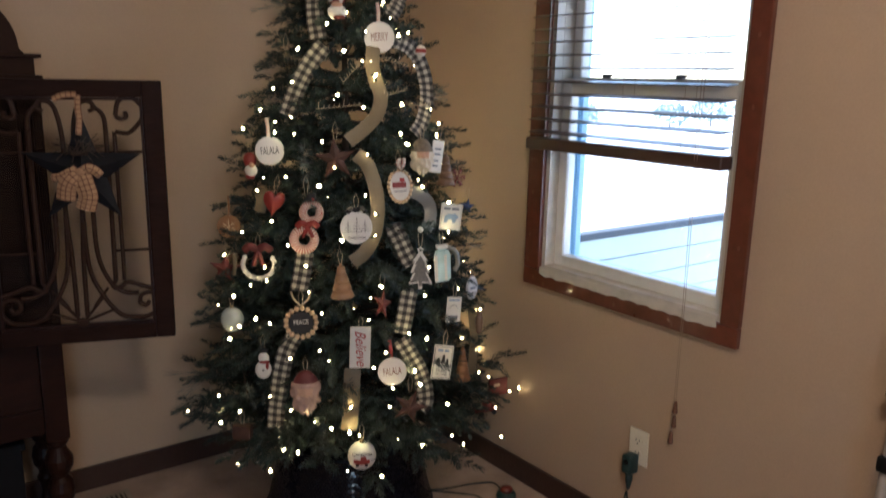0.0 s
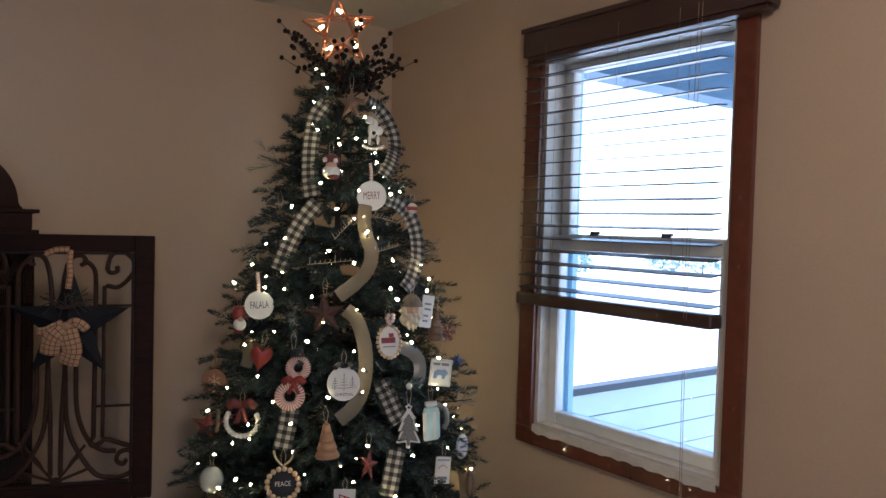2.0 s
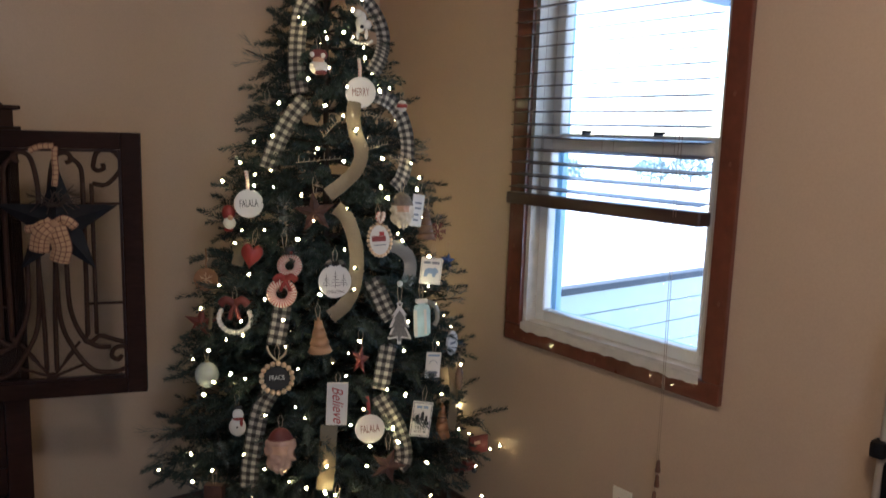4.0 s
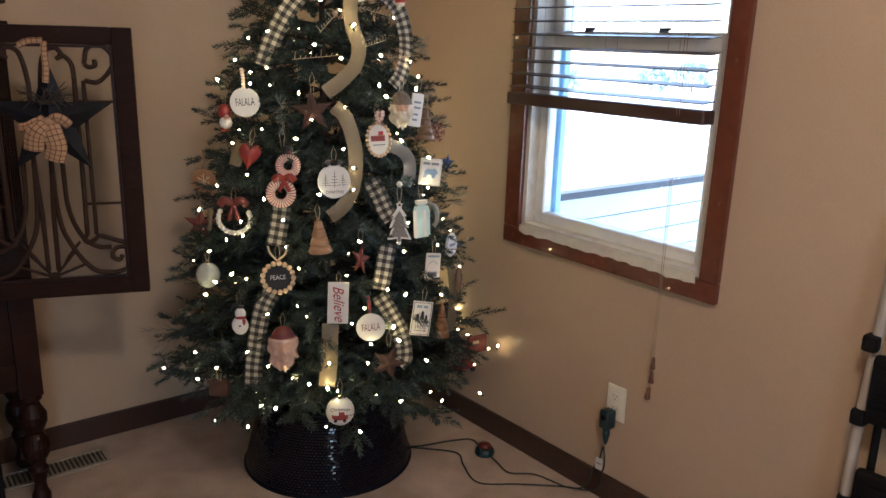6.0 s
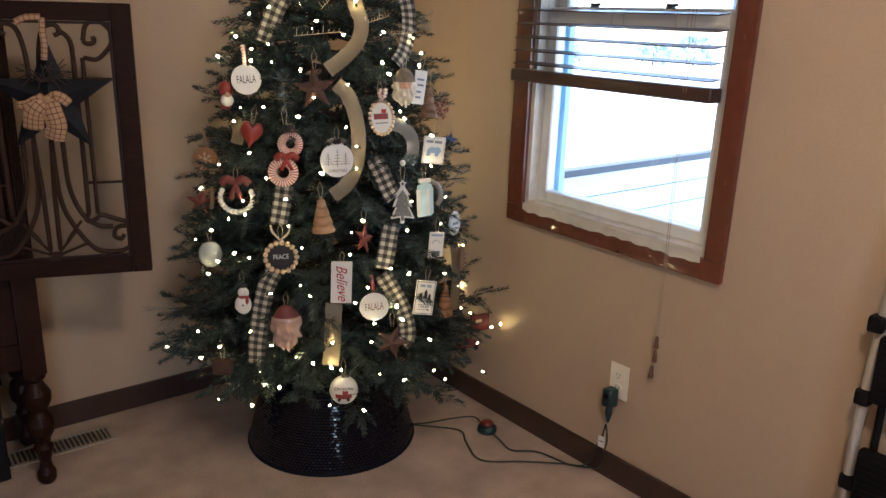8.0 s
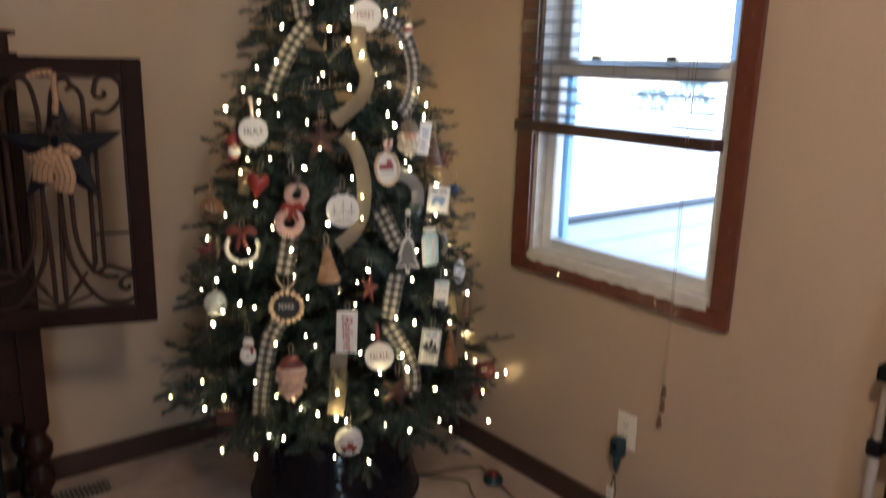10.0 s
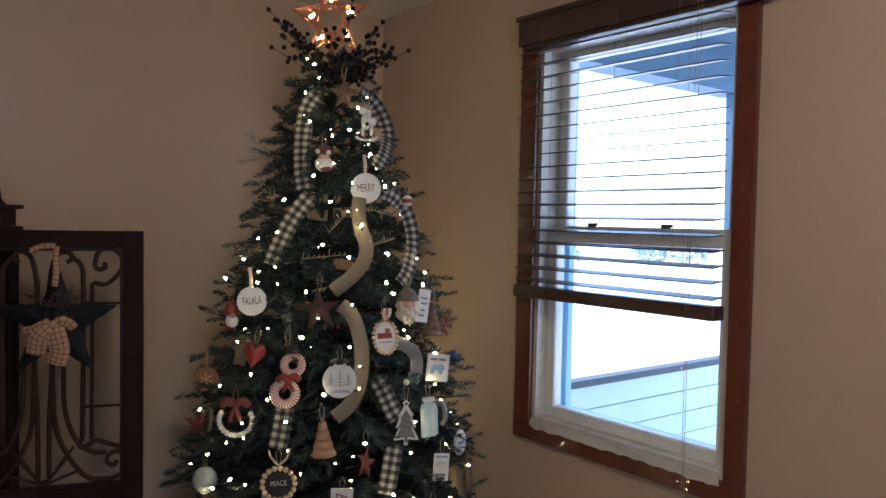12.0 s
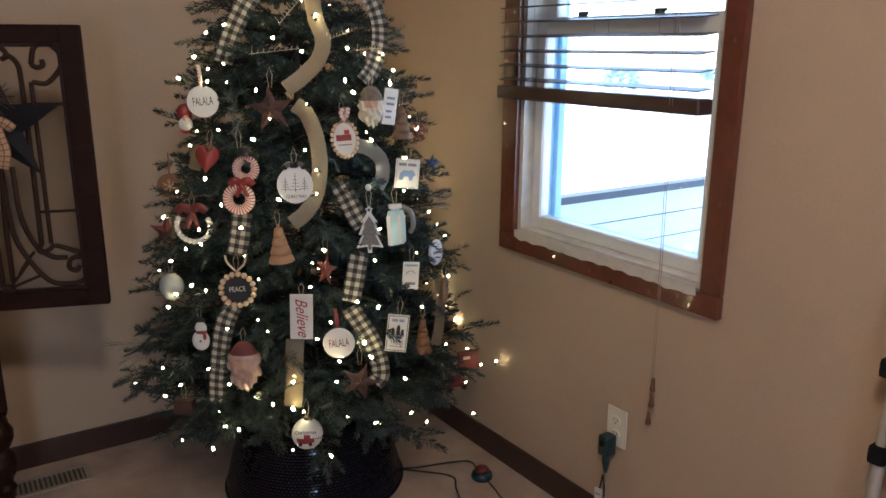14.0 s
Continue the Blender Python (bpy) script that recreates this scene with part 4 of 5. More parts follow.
def turned(v, axis, a):
    return v * np.cos(a)[:, None] + np.cross(axis, v) * np.sin(a)[:, None] + axis * (axis * v).sum(1)[:, None] * (1 - np.cos(a))[:, None]


def needles(starts, ways, sizes, per, length, width, spread=(0.5, 0.95)):
    """Twigs set round with needles, as corners and faces."""
    S, W, L = np.array(starts), np.array(ways), np.array(sizes)
    n = len(S)
    along = np.tile(np.linspace(0.02, 1.0, per), n)
    own = np.repeat(np.arange(n), per)
    w = W[own]
    base = S[own] + w * (along * L[own])[:, None] - np.array([0, 0, 1]) * (0.12 * along ** 2 * L[own])[:, None]
    ref = np.cross(w, np.array([0.3, 0.2, 1.0]))
    ref /= np.linalg.norm(ref, axis=1)[:, None]
    ang = gen.uniform(0, 2 * np.pi, len(own))
    out = turned(ref, w, ang)
    lean = gen.uniform(*spread, len(own)) * (1 - 0.35 * along)
    way = w * np.cos(lean)[:, None] + out * np.sin(lean)[:, None]
    ln = length * gen.uniform(0.7, 1.15, len(own)) * (1 - 0.35 * along ** 3)
    tip = base + way * ln[:, None]
    flat = np.cross(way, w)
    flat /= np.maximum(np.linalg.norm(flat, axis=1), 1e-6)[:, None]
    mid = base + way * (ln * 0.55)[:, None]
    v = np.stack([base, mid + flat * width, tip, mid - flat * width], 1).reshape(-1, 3)
    f = np.arange(len(v)).reshape(-1, 4)
    return v, f


def foliage(name, mat, parent, v, f, label):
    me = bpy.data.meshes.new(name)
    me.from_pydata(v.tolist(), [], f.tolist())
    me.materials.append(mat)
    ob = new(name, me)
    ob.parent = parent
    return tagged(ob, label, kind="stuff")


# frosted pine picks
for at, way, size in (((1.265, 2.31, 1.69), (-1, -0.25, 0.25), 0.10), ((1.02, 2.44, 0.54), (-1, -0.4, -0.1), 0.13), ((1.19, 2.06, 1.24), (-0.5, -0.7, 0.1), 0.10), ((1.02, 2.17, 0.575), (-0.3, -0.9, 0.0), 0.07), ((1.72, 2.02, 0.95), (0.9, -0.5, 0.1), 0.06), ((1.60, 2.06, 1.42), (0.8, -0.3, 0.3), 0.06), ((1.38, 1.95, 0.50), (0.1, -1, -0.1), 0.06)):
    pk = thing("pine_pick", "long-needled frosted grey-green pine pick in the tree", "pick", at, group="pine picks")
    w = Vector(way).normalized()
    part("stem", tube([w * -0.12, (0, 0, 0), w * size], 0.002, 5), STEM, pk)
    v, f = needles([Vector((0, 0, 0)), w * size * 0.3, w * size * 0.1], [w, (w + Vector((0, 0, 0.5))).normalized(), (w + Vector((0.3, 0.3, -0.3))).normalized()], [size] * 3, 34, 0.050 * size / 0.1, 0.0007, (0.3, 0.8))
    foliage("frosted_needles", FROST, pk, v, f, "frosted grey needles")

collar = thing("tree_collar", "black woven tree collar round the base of the tree", "tree collar", TREE)
prof = [(0.296, 0.001), (0.298, 0.006), (0.290, 0.012), (0.232, 0.255), (0.236, 0.262), (0.230, 0.266), (0.225, 0.258), (0.282, 0.012), (0.286, 0.002)]
part("collar_wall", lathe(prof, 64), SKIRT, collar, "black metal collar", True)
# its weave: rows of small glossy raised strands
WEAVE = paint("glossy_black_strand", (0.003, 0.004, 0.010), 0.15, vary=0.4, grain=60, bump=0, island=0.6, spec=0.5)
rnd = random.Random(3)
verts, faces = [], []
ROWS, ROUND = 26, 132
for j in range(ROWS):
    for k in range(ROUND):
        a = 2 * math.pi * (k + 0.5 * (j % 2)) / ROUND
        t = (j + 0.5) / ROWS
        rr = 0.2905 - 0.0575 * t
        out = Vector((math.cos(a), math.sin(a), 0.235)).normalized()
        out = (out + Vector((rnd.gauss(0, 0.05), rnd.gauss(0, 0.05), rnd.gauss(0, 0.06)))).normalized()
        side = Vector((-math.sin(a), math.cos(a), 0))
        up = out.cross(side)
        c = Vector((rr * math.cos(a), rr * math.sin(a), 0.013 + 0.240 * t))
        w, h = 0.0064, 0.0045
        n0 = len(verts)
        verts += [c + side * x * w + up * z * h - out * 0.001 for x, z in ((-1, -1), (1, -1), (1, 1), (-1, 1))]
        verts += [c + side * x * w * 0.75 + up * z * h * 0.7 + out * 0.0016 for x, z in ((-1, -1), (1, -1), (1, 1), (-1, 1))]
        faces += [(n0 + 4, n0 + 5, n0 + 6, n0 + 7)] + [(n0 + i, n0 + (i + 1) % 4, n0 + 4 + (i + 1) % 4, n0 + 4 + i) for i in range(4)]
me = bpy.data.meshes.new("weave")
me.from_pydata([tuple(q) for q in verts], [], faces)
me.materials.append(WEAVE)
weave = new("weave", me)
weave.parent = collar
tagged(weave, "rows of small glossy black woven strands", kind="stuff")


def on_tree(z, bearing, r):
    return TREE + Vector((r * math.cos(radians(bearing)), r * math.sin(radians(bearing)), z))


def facing(at, share=0.55, extra=0.0):
    """The turn of a hung thing: between away from the trunk and the middle of the room."""
    o = (Vector(at) - TREE).to_2d().normalized()
    c = (Vector((0.2, 0.1)) - Vector(at).to_2d()).normalized()
    d = (o * (1 - share) + c * share).normalized()
    return math.degrees(math.atan2(d.x, -d.y)) + extra


# string lights
lights = thing("string_lights", "string of small warm white lights wound through the tree", "string lights", TREE)
rnd = random.Random(6)
b0 = lathe([(0.0012, -0.002), (0.0034, 0.000), (0.0040, 0.004), (0.0031, 0.009), (0.0010, 0.012)], 8)
s0 = lathe([(0.0034, -0.016), (0.0040, -0.004), (0.0040, 0.0005)], 8)
bulb_ob = socket_ob = None
BACK = [(0.36 + 1.50 * k / 76, -8 + (k * 47.3) % 90, None) for k in range(76)]      # the rounds behind the tree
for z, bearing, r in LIGHTS + BACK + [(0.373, -24.9, 0.622)]:
    p = on_tree(z, bearing, r or reach(z) * 0.97) - TREE
    m = Matrix.Translation(p) @ pose(0, 0, 0, rnd.uniform(-80, 80), rnd.uniform(-80, 80), rnd.uniform(0, 360)) @ Matrix.Scale(rnd.uniform(0.65, 1.05), 4)
    if bulb_ob is None:
        bulb_ob = part("bulb", b0, BULB, lights, "small warm white bulb", True)
        bulb_ob.matrix_basis = m
        socket_ob = part("socket", s0, SOCKET, bulb_ob, "", True)
    else:
        o = shared("bulb", bulb_ob.data, lights, m)
        shared("socket", socket_ob.data, o, Matrix.Identity(4))
wire = []
for k in range(700):
    z = 0.30 + 1.70 * k / 700
    a = 2 * math.pi * 11 * k / 700
    r = max(0.03, reach(z) * (0.74 + 0.10 * math.sin(k * 0.9)))
    wire.append((r * math.cos(a), r * math.sin(a), z + 0.02 * math.sin(k * 1.7)))
part("wire", tube(wire, 0.0012, 4), WIRE, lights, "dark green wire")

# ribbons
OUT = lambda p: (p - Vector((TREE.x, TREE.y, p.z))) * 0.5 + (Vector((0.2, 0.1, p.z)) - p).normalized() * 0.35


def ribbon(rows, width, mat, label, name="ribbon", curl=0.002):
    inset = 0.032 if mat is PLAID and width > 0.045 else 0.006
    pts = smooth_line([on_tree(z, a, r - inset) for z, a, r in rows], 7)
    KEEP.extend((q, width * 0.36) for q in pts[::3])
    o = pts[0].copy()
    t = thing(name, label, "ribbon", o, group="ribbons in the tree")
    bm = strip(pts, width, OUT, 0.0012, curl)
    bm.transform(Matrix.Translation(-o))
    part("cloth", bm, mat, t, smooth=True)
    return t


for rows in (PLAID_A, PLAID_B, PLAID_C, PLAID_D, PLAID_E, PLAID_F, PLAID_G, PLAID_H, PLAID_I):
    ribbon(rows, 0.052 if rows not in (PLAID_D, PLAID_C) else 0.044, PLAID, "black and cream buffalo-check ribbon looped over the branches", "plaid_ribbon")
for rows in (GOLD_A, GOLD_B, GOLD_C):
    ribbon(rows, 0.041 if rows is not GOLD_C else 0.048, GOLD, "sheer gold ribbon falling in a curl down the tree", "gold_ribbon")
for rows in (GOLD_D, GOLD_E, GOLD_F):
    ribbon(rows, 0.034 if rows is not GOLD_F else 0.012, GOLD, "narrow end of sheer gold ribbon among the branches", "gold_ribbon")
ribbon(SILVER_A, 0.038, SILVER, "sheer silvery ribbon end among the branches", "silver_ribbon")


# ---- ornaments ----
def hung(name, label, at, share=0.75, extra=0.0, lean=0.0, group="ornaments on the tree"):
    KEEP.append((Vector(at), 0.048))
    return thing(name, label, "ornament", at, facing(at, share, extra), group, lean)


def hanger(t, top, length=0.05, mat=STRING, wide=0.0):
    if wide:
        part("ribbon_loop", strip([(0, 0.001, top - 0.004), (0.002, 0.000, top + length * 0.5), (0, 0.004, top + length)], wide, lambda p: (0, -1, 0), 0.001), mat, t, "ribbon hanging loop")
    else:
        part("string", tube([(-0.003, 0.001, top - 0.003), (-0.007, 0.001, top + length * 0.6), (0, 0.006, top + length), (0.007, 0.001, top + length * 0.6), (0.003, 0.001, top - 0.003)], 0.0008, 4), mat, t, "string loop")


def text_disc(at, r, text, ink=INK, rz=0.0, enamel=ENAMEL, lean=0.0, name="disc_ornament", label="white enamel disc ornament with thin lettering", loop=STRIPEY):
    t = hung(name, label, at, 0.8, rz, lean)
    part("disc", prism(ellipse(r, r, 40), 0.006, 0.0018), enamel, t, smooth=False)
    part("rim", tube([(r * math.cos(2 * math.pi * k / 40), -0.002, r * math.sin(2 * math.pi * k / 40)) for k in range(40)], 0.0018, 6, True), enamel, t, smooth=True)
    writing(text, r * 0.62, ink, t, 0, -0.0036, 0, 0, 0.62, 1.25)
    hanger(t, r, 0.055, loop, 0.010)
    return t


text_disc((1.129, 2.189, 1.267), 0.040, "FALALA", INK, 8, lean=-4, label="white enamel disc ornament lettered in black")
text_disc((1.351, 1.876, 0.637), 0.041, "FALALA", BROWNINK, 0, lean=-5, label="white enamel disc ornament lettered in red-brown", loop=REDPAINT)
text_disc((1.420, 2.051, 1.595), 0.043, "MERRY", BROWNINK, 0, lean=-3, label="shiny white enamel disc ornament lettered in red-brown")

t = hung("card_ornament", "white wooden tag ornament with red script", (1.260, 1.905, 0.720), 0.8, 0, 2)
part("tag", box(-0.029, 0.029, -0.003, 0.003, -0.061, 0.061, 0.002), ENAMEL, t)
part("edge_band", box(-0.0295, 0.0295, -0.0025, 0.0025, -0.0615, 0.0615, 0.001), CREAM, t)
writing("Believe", 0.046, REDINK, t, 0.001, -0.0035, 0.0, -86, 0.80, 0.95, slant=0.45)
hanger(t, 0.061, 0.03)


def firs(parent, spots, mat, y):
    for x, z, w, h in spots:
        part("printed_fir", prism(fir_outline(w, h, 4), 0.0005, 0, y), mat, parent).matrix_basis = pose(x, 0, z)


t = hung("disc_ornament", "white wooden disc ornament with drawn fir trees and bow", (1.281, 1.955, 1.060), 0.8, 4)
part("disc", prism(ellipse(0.046, 0.048, 44), 0.007, 0.002), ENAMEL, t)
for x, z, h in ((-0.024, 0.002, 0.036), (0.001, 0.006, 0.050), (0.024, 0.003, 0.036)):
    part("drawn_fir", box(x - 0.0006, x + 0.0006, -0.0042, -0.0037, z - h / 2, z + h / 2), INK, t)
    for k in range(5):
        w = 0.0025 + 0.0022 * k * h / 0.036
        zz = z + h / 2 - h * (0.18 + 0.17 * k)
        part("drawn_bough", box(x - w, x + w, -0.0042, -0.0037, zz, zz + 0.0011), INK, t)
writing("CHRISTMAS", 0.0115, INK, t, 0.002, -0.0038, -0.030, 0, 0.85, 1.0)
for s in (-1, 1):
    flat_strip([(0, -0.006, 0.050), (s * 0.014, -0.010, 0.055), (s * 0.026, -0.006, 0.045)], 0.014, PLAID, t, "bow_loop")
hanger(t, 0.048, 0.05)

bead_mesh = {}


def beads(t, a, b, n, r, mat, start=0.0, sweep=360.0, y=0.0):
    key = (mat.name, r)
    for k in range(n):
        an = radians(start + sweep * k / n)
        m = Matrix.Translation((a * math.cos(an), y, b * math.sin(an)))
        if key not in bead_mesh:
            o = part("bead", ball(r, (0, 0, 0), 10), mat, t, "", True)
            o.matrix_basis = m
            bead_mesh[key] = o.data
        else:
            shared("bead", bead_mesh[key], t, m)


t = hung("bead_wreath", "wooden bead wreath ornament round a black lettered disc", (1.132, 2.018, 0.787), 0.8)
beads(t, 0.043, 0.043, 17, 0.0078, BEAD)
part("disc", prism(ellipse(0.034, 0.034, 32), 0.004, 0.001), CHALK, t, "chalkboard-black disc")
writing("PEACE", 0.019, ENAMEL, t, 0, -0.0026, 0.002, 3, 0.8, 1.0)
hanger(t, 0.050, 0.05)
flat_strip([(-0.002, -0.002, 0.052), (-0.020, -0.006, 0.075), (-0.026, -0.004, 0.095)], 0.006, STRING, t, "jute_bow")
flat_strip([(0.002, -0.002, 0.052), (0.022, -0.006, 0.072), (0.030, -0.004, 0.098)], 0.006, STRING, t, "jute_bow")

t = hung("bead_wreath", "open loop of white beads with a dark red bow", (1.070, 2.160, 0.940), 0.7)
beads(t, 0.046, 0.042, 17, 0.0078, WHITEBEAD, 150, 250)
for s in (-1, 1):
    flat_strip([(0, -0.004, 0.044), (s * 0.022, -0.012, 0.056), (s * 0.040, -0.006, 0.042)], 0.022, OLDRED, t, "bow_loop", "dark red cloth bow")
    flat_strip([(0, -0.004, 0.044), (s * 0.008, -0.008, 0.020), (s * 0.014, -0.006, -0.002)], 0.013, OLDRED, t, "bow_tail")
hanger(t, 0.044, 0.05)

t = hung("bead_oval", "oval bead-framed ornament with a printed red truck picture", (1.420, 1.940, 1.171), 0.6, -10, -4)
beads(t, 0.033, 0.047, 22, 0.0058, BEAD)
part("picture_disc", prism(ellipse(0.029, 0.043, 36), 0.004, 0.001), ENAMEL, t)
part("printed_truck", box(-0.022, 0.018, -0.0026, -0.0021, -0.004, 0.012), REDPAINT, t)
part("printed_cab", box(0.000, 0.014, -0.0026, -0.0021, 0.0125, 0.024), REDINK, t)
part("print_bar", box(-0.018, 0.018, -0.0026, -0.0021, -0.016, -0.013), GREYINK, t)
for s in (-1, 1):
    flat_strip([(0.006, -0.004, 0.050), (0.006 + s * 0.008, -0.012, 0.066), (0.010 + s * 0.006, -0.006, 0.080)], 0.012, STRIPEY, t, "striped_bow", "red and white striped bow")
v, f = needles([Vector((0, -0.004, 0.048))] * 6, [Vector((math.cos(a), -0.3, math.sin(a) * 0.4)).normalized() for a in (0.2, 0.9, 2.2, 2.9, 3.4, -0.3)], [0.030] * 6, 22, 0.012, 0.0008)
foliage("sprig", NEEDLE, t, v, f, "small green sprig")
hanger(t, 0.047, 0.06)

# yarn-wrapped snowman of two rings
t = hung("snowman_ornament", "snowman of two striped yarn rings with a red bow", (1.168, 2.040, 1.060), 0.8)


def yarn_ring(parent, cz, cx, r, w):
    b = bmesh.new()
    uv = b.loops.layers.uv.new("UVMap")
    n, s = 56, 10
    g = [[b.verts.new((cx + (r + w * math.cos(2 * math.pi * j / s)) * math.cos(2 * math.pi * i / n), w * 0.7 * math.sin(2 * math.pi * j / s), cz + (r + w * math.cos(2 * math.pi * j / s)) * math.sin(2 * math.pi * i / n))) for j in range(s)] for i in range(n)]
    step = 0.0085 * 28 / n
    for i in range(n):
        for j in range(s):
            fc = b.faces.new((g[i][j], g[(i + 1) % n][j], g[(i + 1) % n][(j + 1) % s], g[i][(j + 1) % s]))
            for lp, c in zip(fc.loops, ((0.001, i * step), (0.001, (i + 1) * step), (0.001, (i + 1) * step), (0.001, i * step))):
                lp[uv].uv = c
    part("yarn_ring", b, STRIPEY, parent, "ring wrapped in striped yarn", True)


yarn_ring(t, 0.041, 0.014, 0.0235, 0.0115)
yarn_ring(t, -0.037, -0.008, 0.0290, 0.0130)
for s in (-1, 1):
    flat_strip([(0.003, -0.010, 0.004), (0.003 + s * 0.016, -0.018, 0.014), (0.003 + s * 0.030, -0.012, 0.002)], 0.018, REDPAINT, t, "bow_loop", "red cloth bow")
    flat_strip([(0.003, -0.010, 0.002), (0.003 + s * 0.008, -0.014, -0.014), (0.003 + s * 0.014, -0.012, -0.028)], 0.010, REDPAINT, t, "bow_tail")
part("hat_brim", lathe([(0.022, 0.0), (0.022, 0.003)], 20, (0.014, 0, 0.076)), CHALK, t)
part("hat_crown", lathe([(0.014, 0.0031), (0.013, 0.020)], 20, (0.014, 0, 0.076)), CHALK, t, "black felt hat")
part("holly_berry", ball(0.004, (0.020, -0.018, 0.081), 8), REDPAINT, t, "", True)
hanger(t, 0.096, 0.05)


def wood_tree(at, w, h, mat, rz=0.0, lean=0.0):
    t = hung("wooden_tree", "carved wooden fir tree ornament with stacked tiers", at, 0.8, rz, lean)
    k = 4
    for i in range(k):
        z0 = -h / 2 + h * 0.90 * i / k
        r0 = w / 2 * (1 - 0.80 * i / k)
        part("tier", lathe([(r0 * 0.93, z0 + 0.001), (r0, z0 + 0.003), (r0 * 0.74, z0 + h * 0.9 / k - 0.0005)], 16), mat, t, "", True)
    part("tip", lathe([(w * 0.09, h * 0.40), (0.002, h * 0.5)], 12), mat, t, "", True)
    hanger(t, h / 2, 0.04)


wood_tree((1.231, 1.955, 0.912), 0.070, 0.101, CARVED, 0, -3)
wood_tree((1.619, 1.985, 1.206), 0.060, 0.099, DARKWOOD)
wood_tree((1.624, 1.890, 0.602), 0.054, 0.112, COOKIE)


def tin_star(at, r, mat, turn=90.0, sx=1.0, rz=0.0, label="rusty tin star ornament"):
    t = hung("star_ornament", label, at, 0.8, rz)
    o = puffy_star(r, r * 0.16, turn)
    o.transform(Matrix.Diagonal((sx, 1, 1, 1)))
    part("star", o, mat, t)
    hanger(t, r * 0.92, 0.05)


tin_star((1.253, 2.020, 1.250), 0.062, RUST, 96)
tin_star((1.050, 2.380, 0.886), 0.054, OLDRED, 84, 1.0, 0, "dull red wooden star ornament")
tin_star((1.333, 1.900, 0.838), 0.050, OLDRED, 80, 0.55, 0, "narrow dull red star ornament")
tin_star((1.401, 1.856, 0.520), 0.056, RUST, 70)
tin_star((1.411, 2.165, 1.884), 0.052, DARKWOOD, 90, 0.9, 0, "dark brown star ornament near the top")
tin_star((1.769, 2.064, 1.069), 0.028, NAVY, 80, 1, 0, "small navy blue star ornament")
tin_star((1.197, 2.206, 1.542), 0.014, GOLD, 95, 1, 0, "tiny gold star ornament")

t = hung("heart_ornament", "red stuffed heart ornament", (1.114, 2.138, 1.124), 0.8, 0, 10)
o = [(0.030 * 16 * math.sin(a) ** 3 / 16, 0.040 * (13 * math.cos(a) - 5 * math.cos(2 * a) - 2 * math.cos(3 * a) - math.cos(4 * a)) / 16) for a in [2 * math.pi * k / 40 for k in range(40)]]
part("heart", prism(o, 0.018, 0.006), REDPAINT, t, smooth=True)
hanger(t, 0.030, 0.05)

t = hung("cookie_disc", "brown wooden disc ornament with a white snowflake", (1.075, 2.395, 1.018), 0.9)
part("disc", prism(ellipse(0.037, 0.037, 36), 0.007, 0.002), COOKIE, t)
for k in range(3):
    part("painted_ray", prism([(-0.022, -0.0008), (0.022, -0.0008), (0.022, 0.0008), (-0.022, 0.0008)], 0.0008, 0, -0.0038), BEAD, t).matrix_basis = pose(0, 0, 0, 0, 60 * k + 30, 0)
for k in range(6):
    part("painted_arm", prism([(0.010, 0), (0.017, 0.006), (0.0165, 0.0072), (0.009, 0.001)], 0.0008, 0, -0.0038), BEAD, t).matrix_basis = pose(0, 0, 0, 0, 60 * k + 30, 0)
hanger(t, 0.037, 0.06, COOKIE, 0.005)

t = hung("glass_disc", "round frosted glass ornament etched with a sprig", (1.025, 2.270, 0.752), 0.9)
part("disc", ball(0.038, (0, 0, 0), 24, (0.92, 0.35, 1.06)), CLEARORN, t, smooth=True)
for k in range(6):
    part("etched_leaf", prism([(-0.012 + 0.004 * k, -0.014), (-0.010 + 0.004 * k, -0.013), (-0.016 + 0.006 * k, 0.006)], 0.0006, 0, -0.0142), GREYINK, t)
part("cap", lathe([(0.006, 0.039), (0.006, 0.046)], 10), GOLD, t)
hanger(t, 0.046, 0.04)


def figure(name, label, at, blobs, mats, rz=0.0):
    """A small painted figure as one plain mesh of rounded masses."""
    t = hung(name, label, at, 0.8, rz)
    b = bmesh.new()
    me = None
    made = []
    for x, y, z, r, sx, sy, sz, mi in blobs:
        b2 = ball(r, (x, y, z), 16, (sx, sy, sz))
        for fc in b2.faces:
            fc.material_index = mi
            fc.smooth = True
        join(b, b2)
    ob = part("painted_figure", b, mats[0], t)
    for m in mats[1:]:
        ob.data.materials.append(m)
    hanger(t, max(z + r * sz for x, y, z, r, sx, sy, sz, mi in blobs), 0.04)
    return t


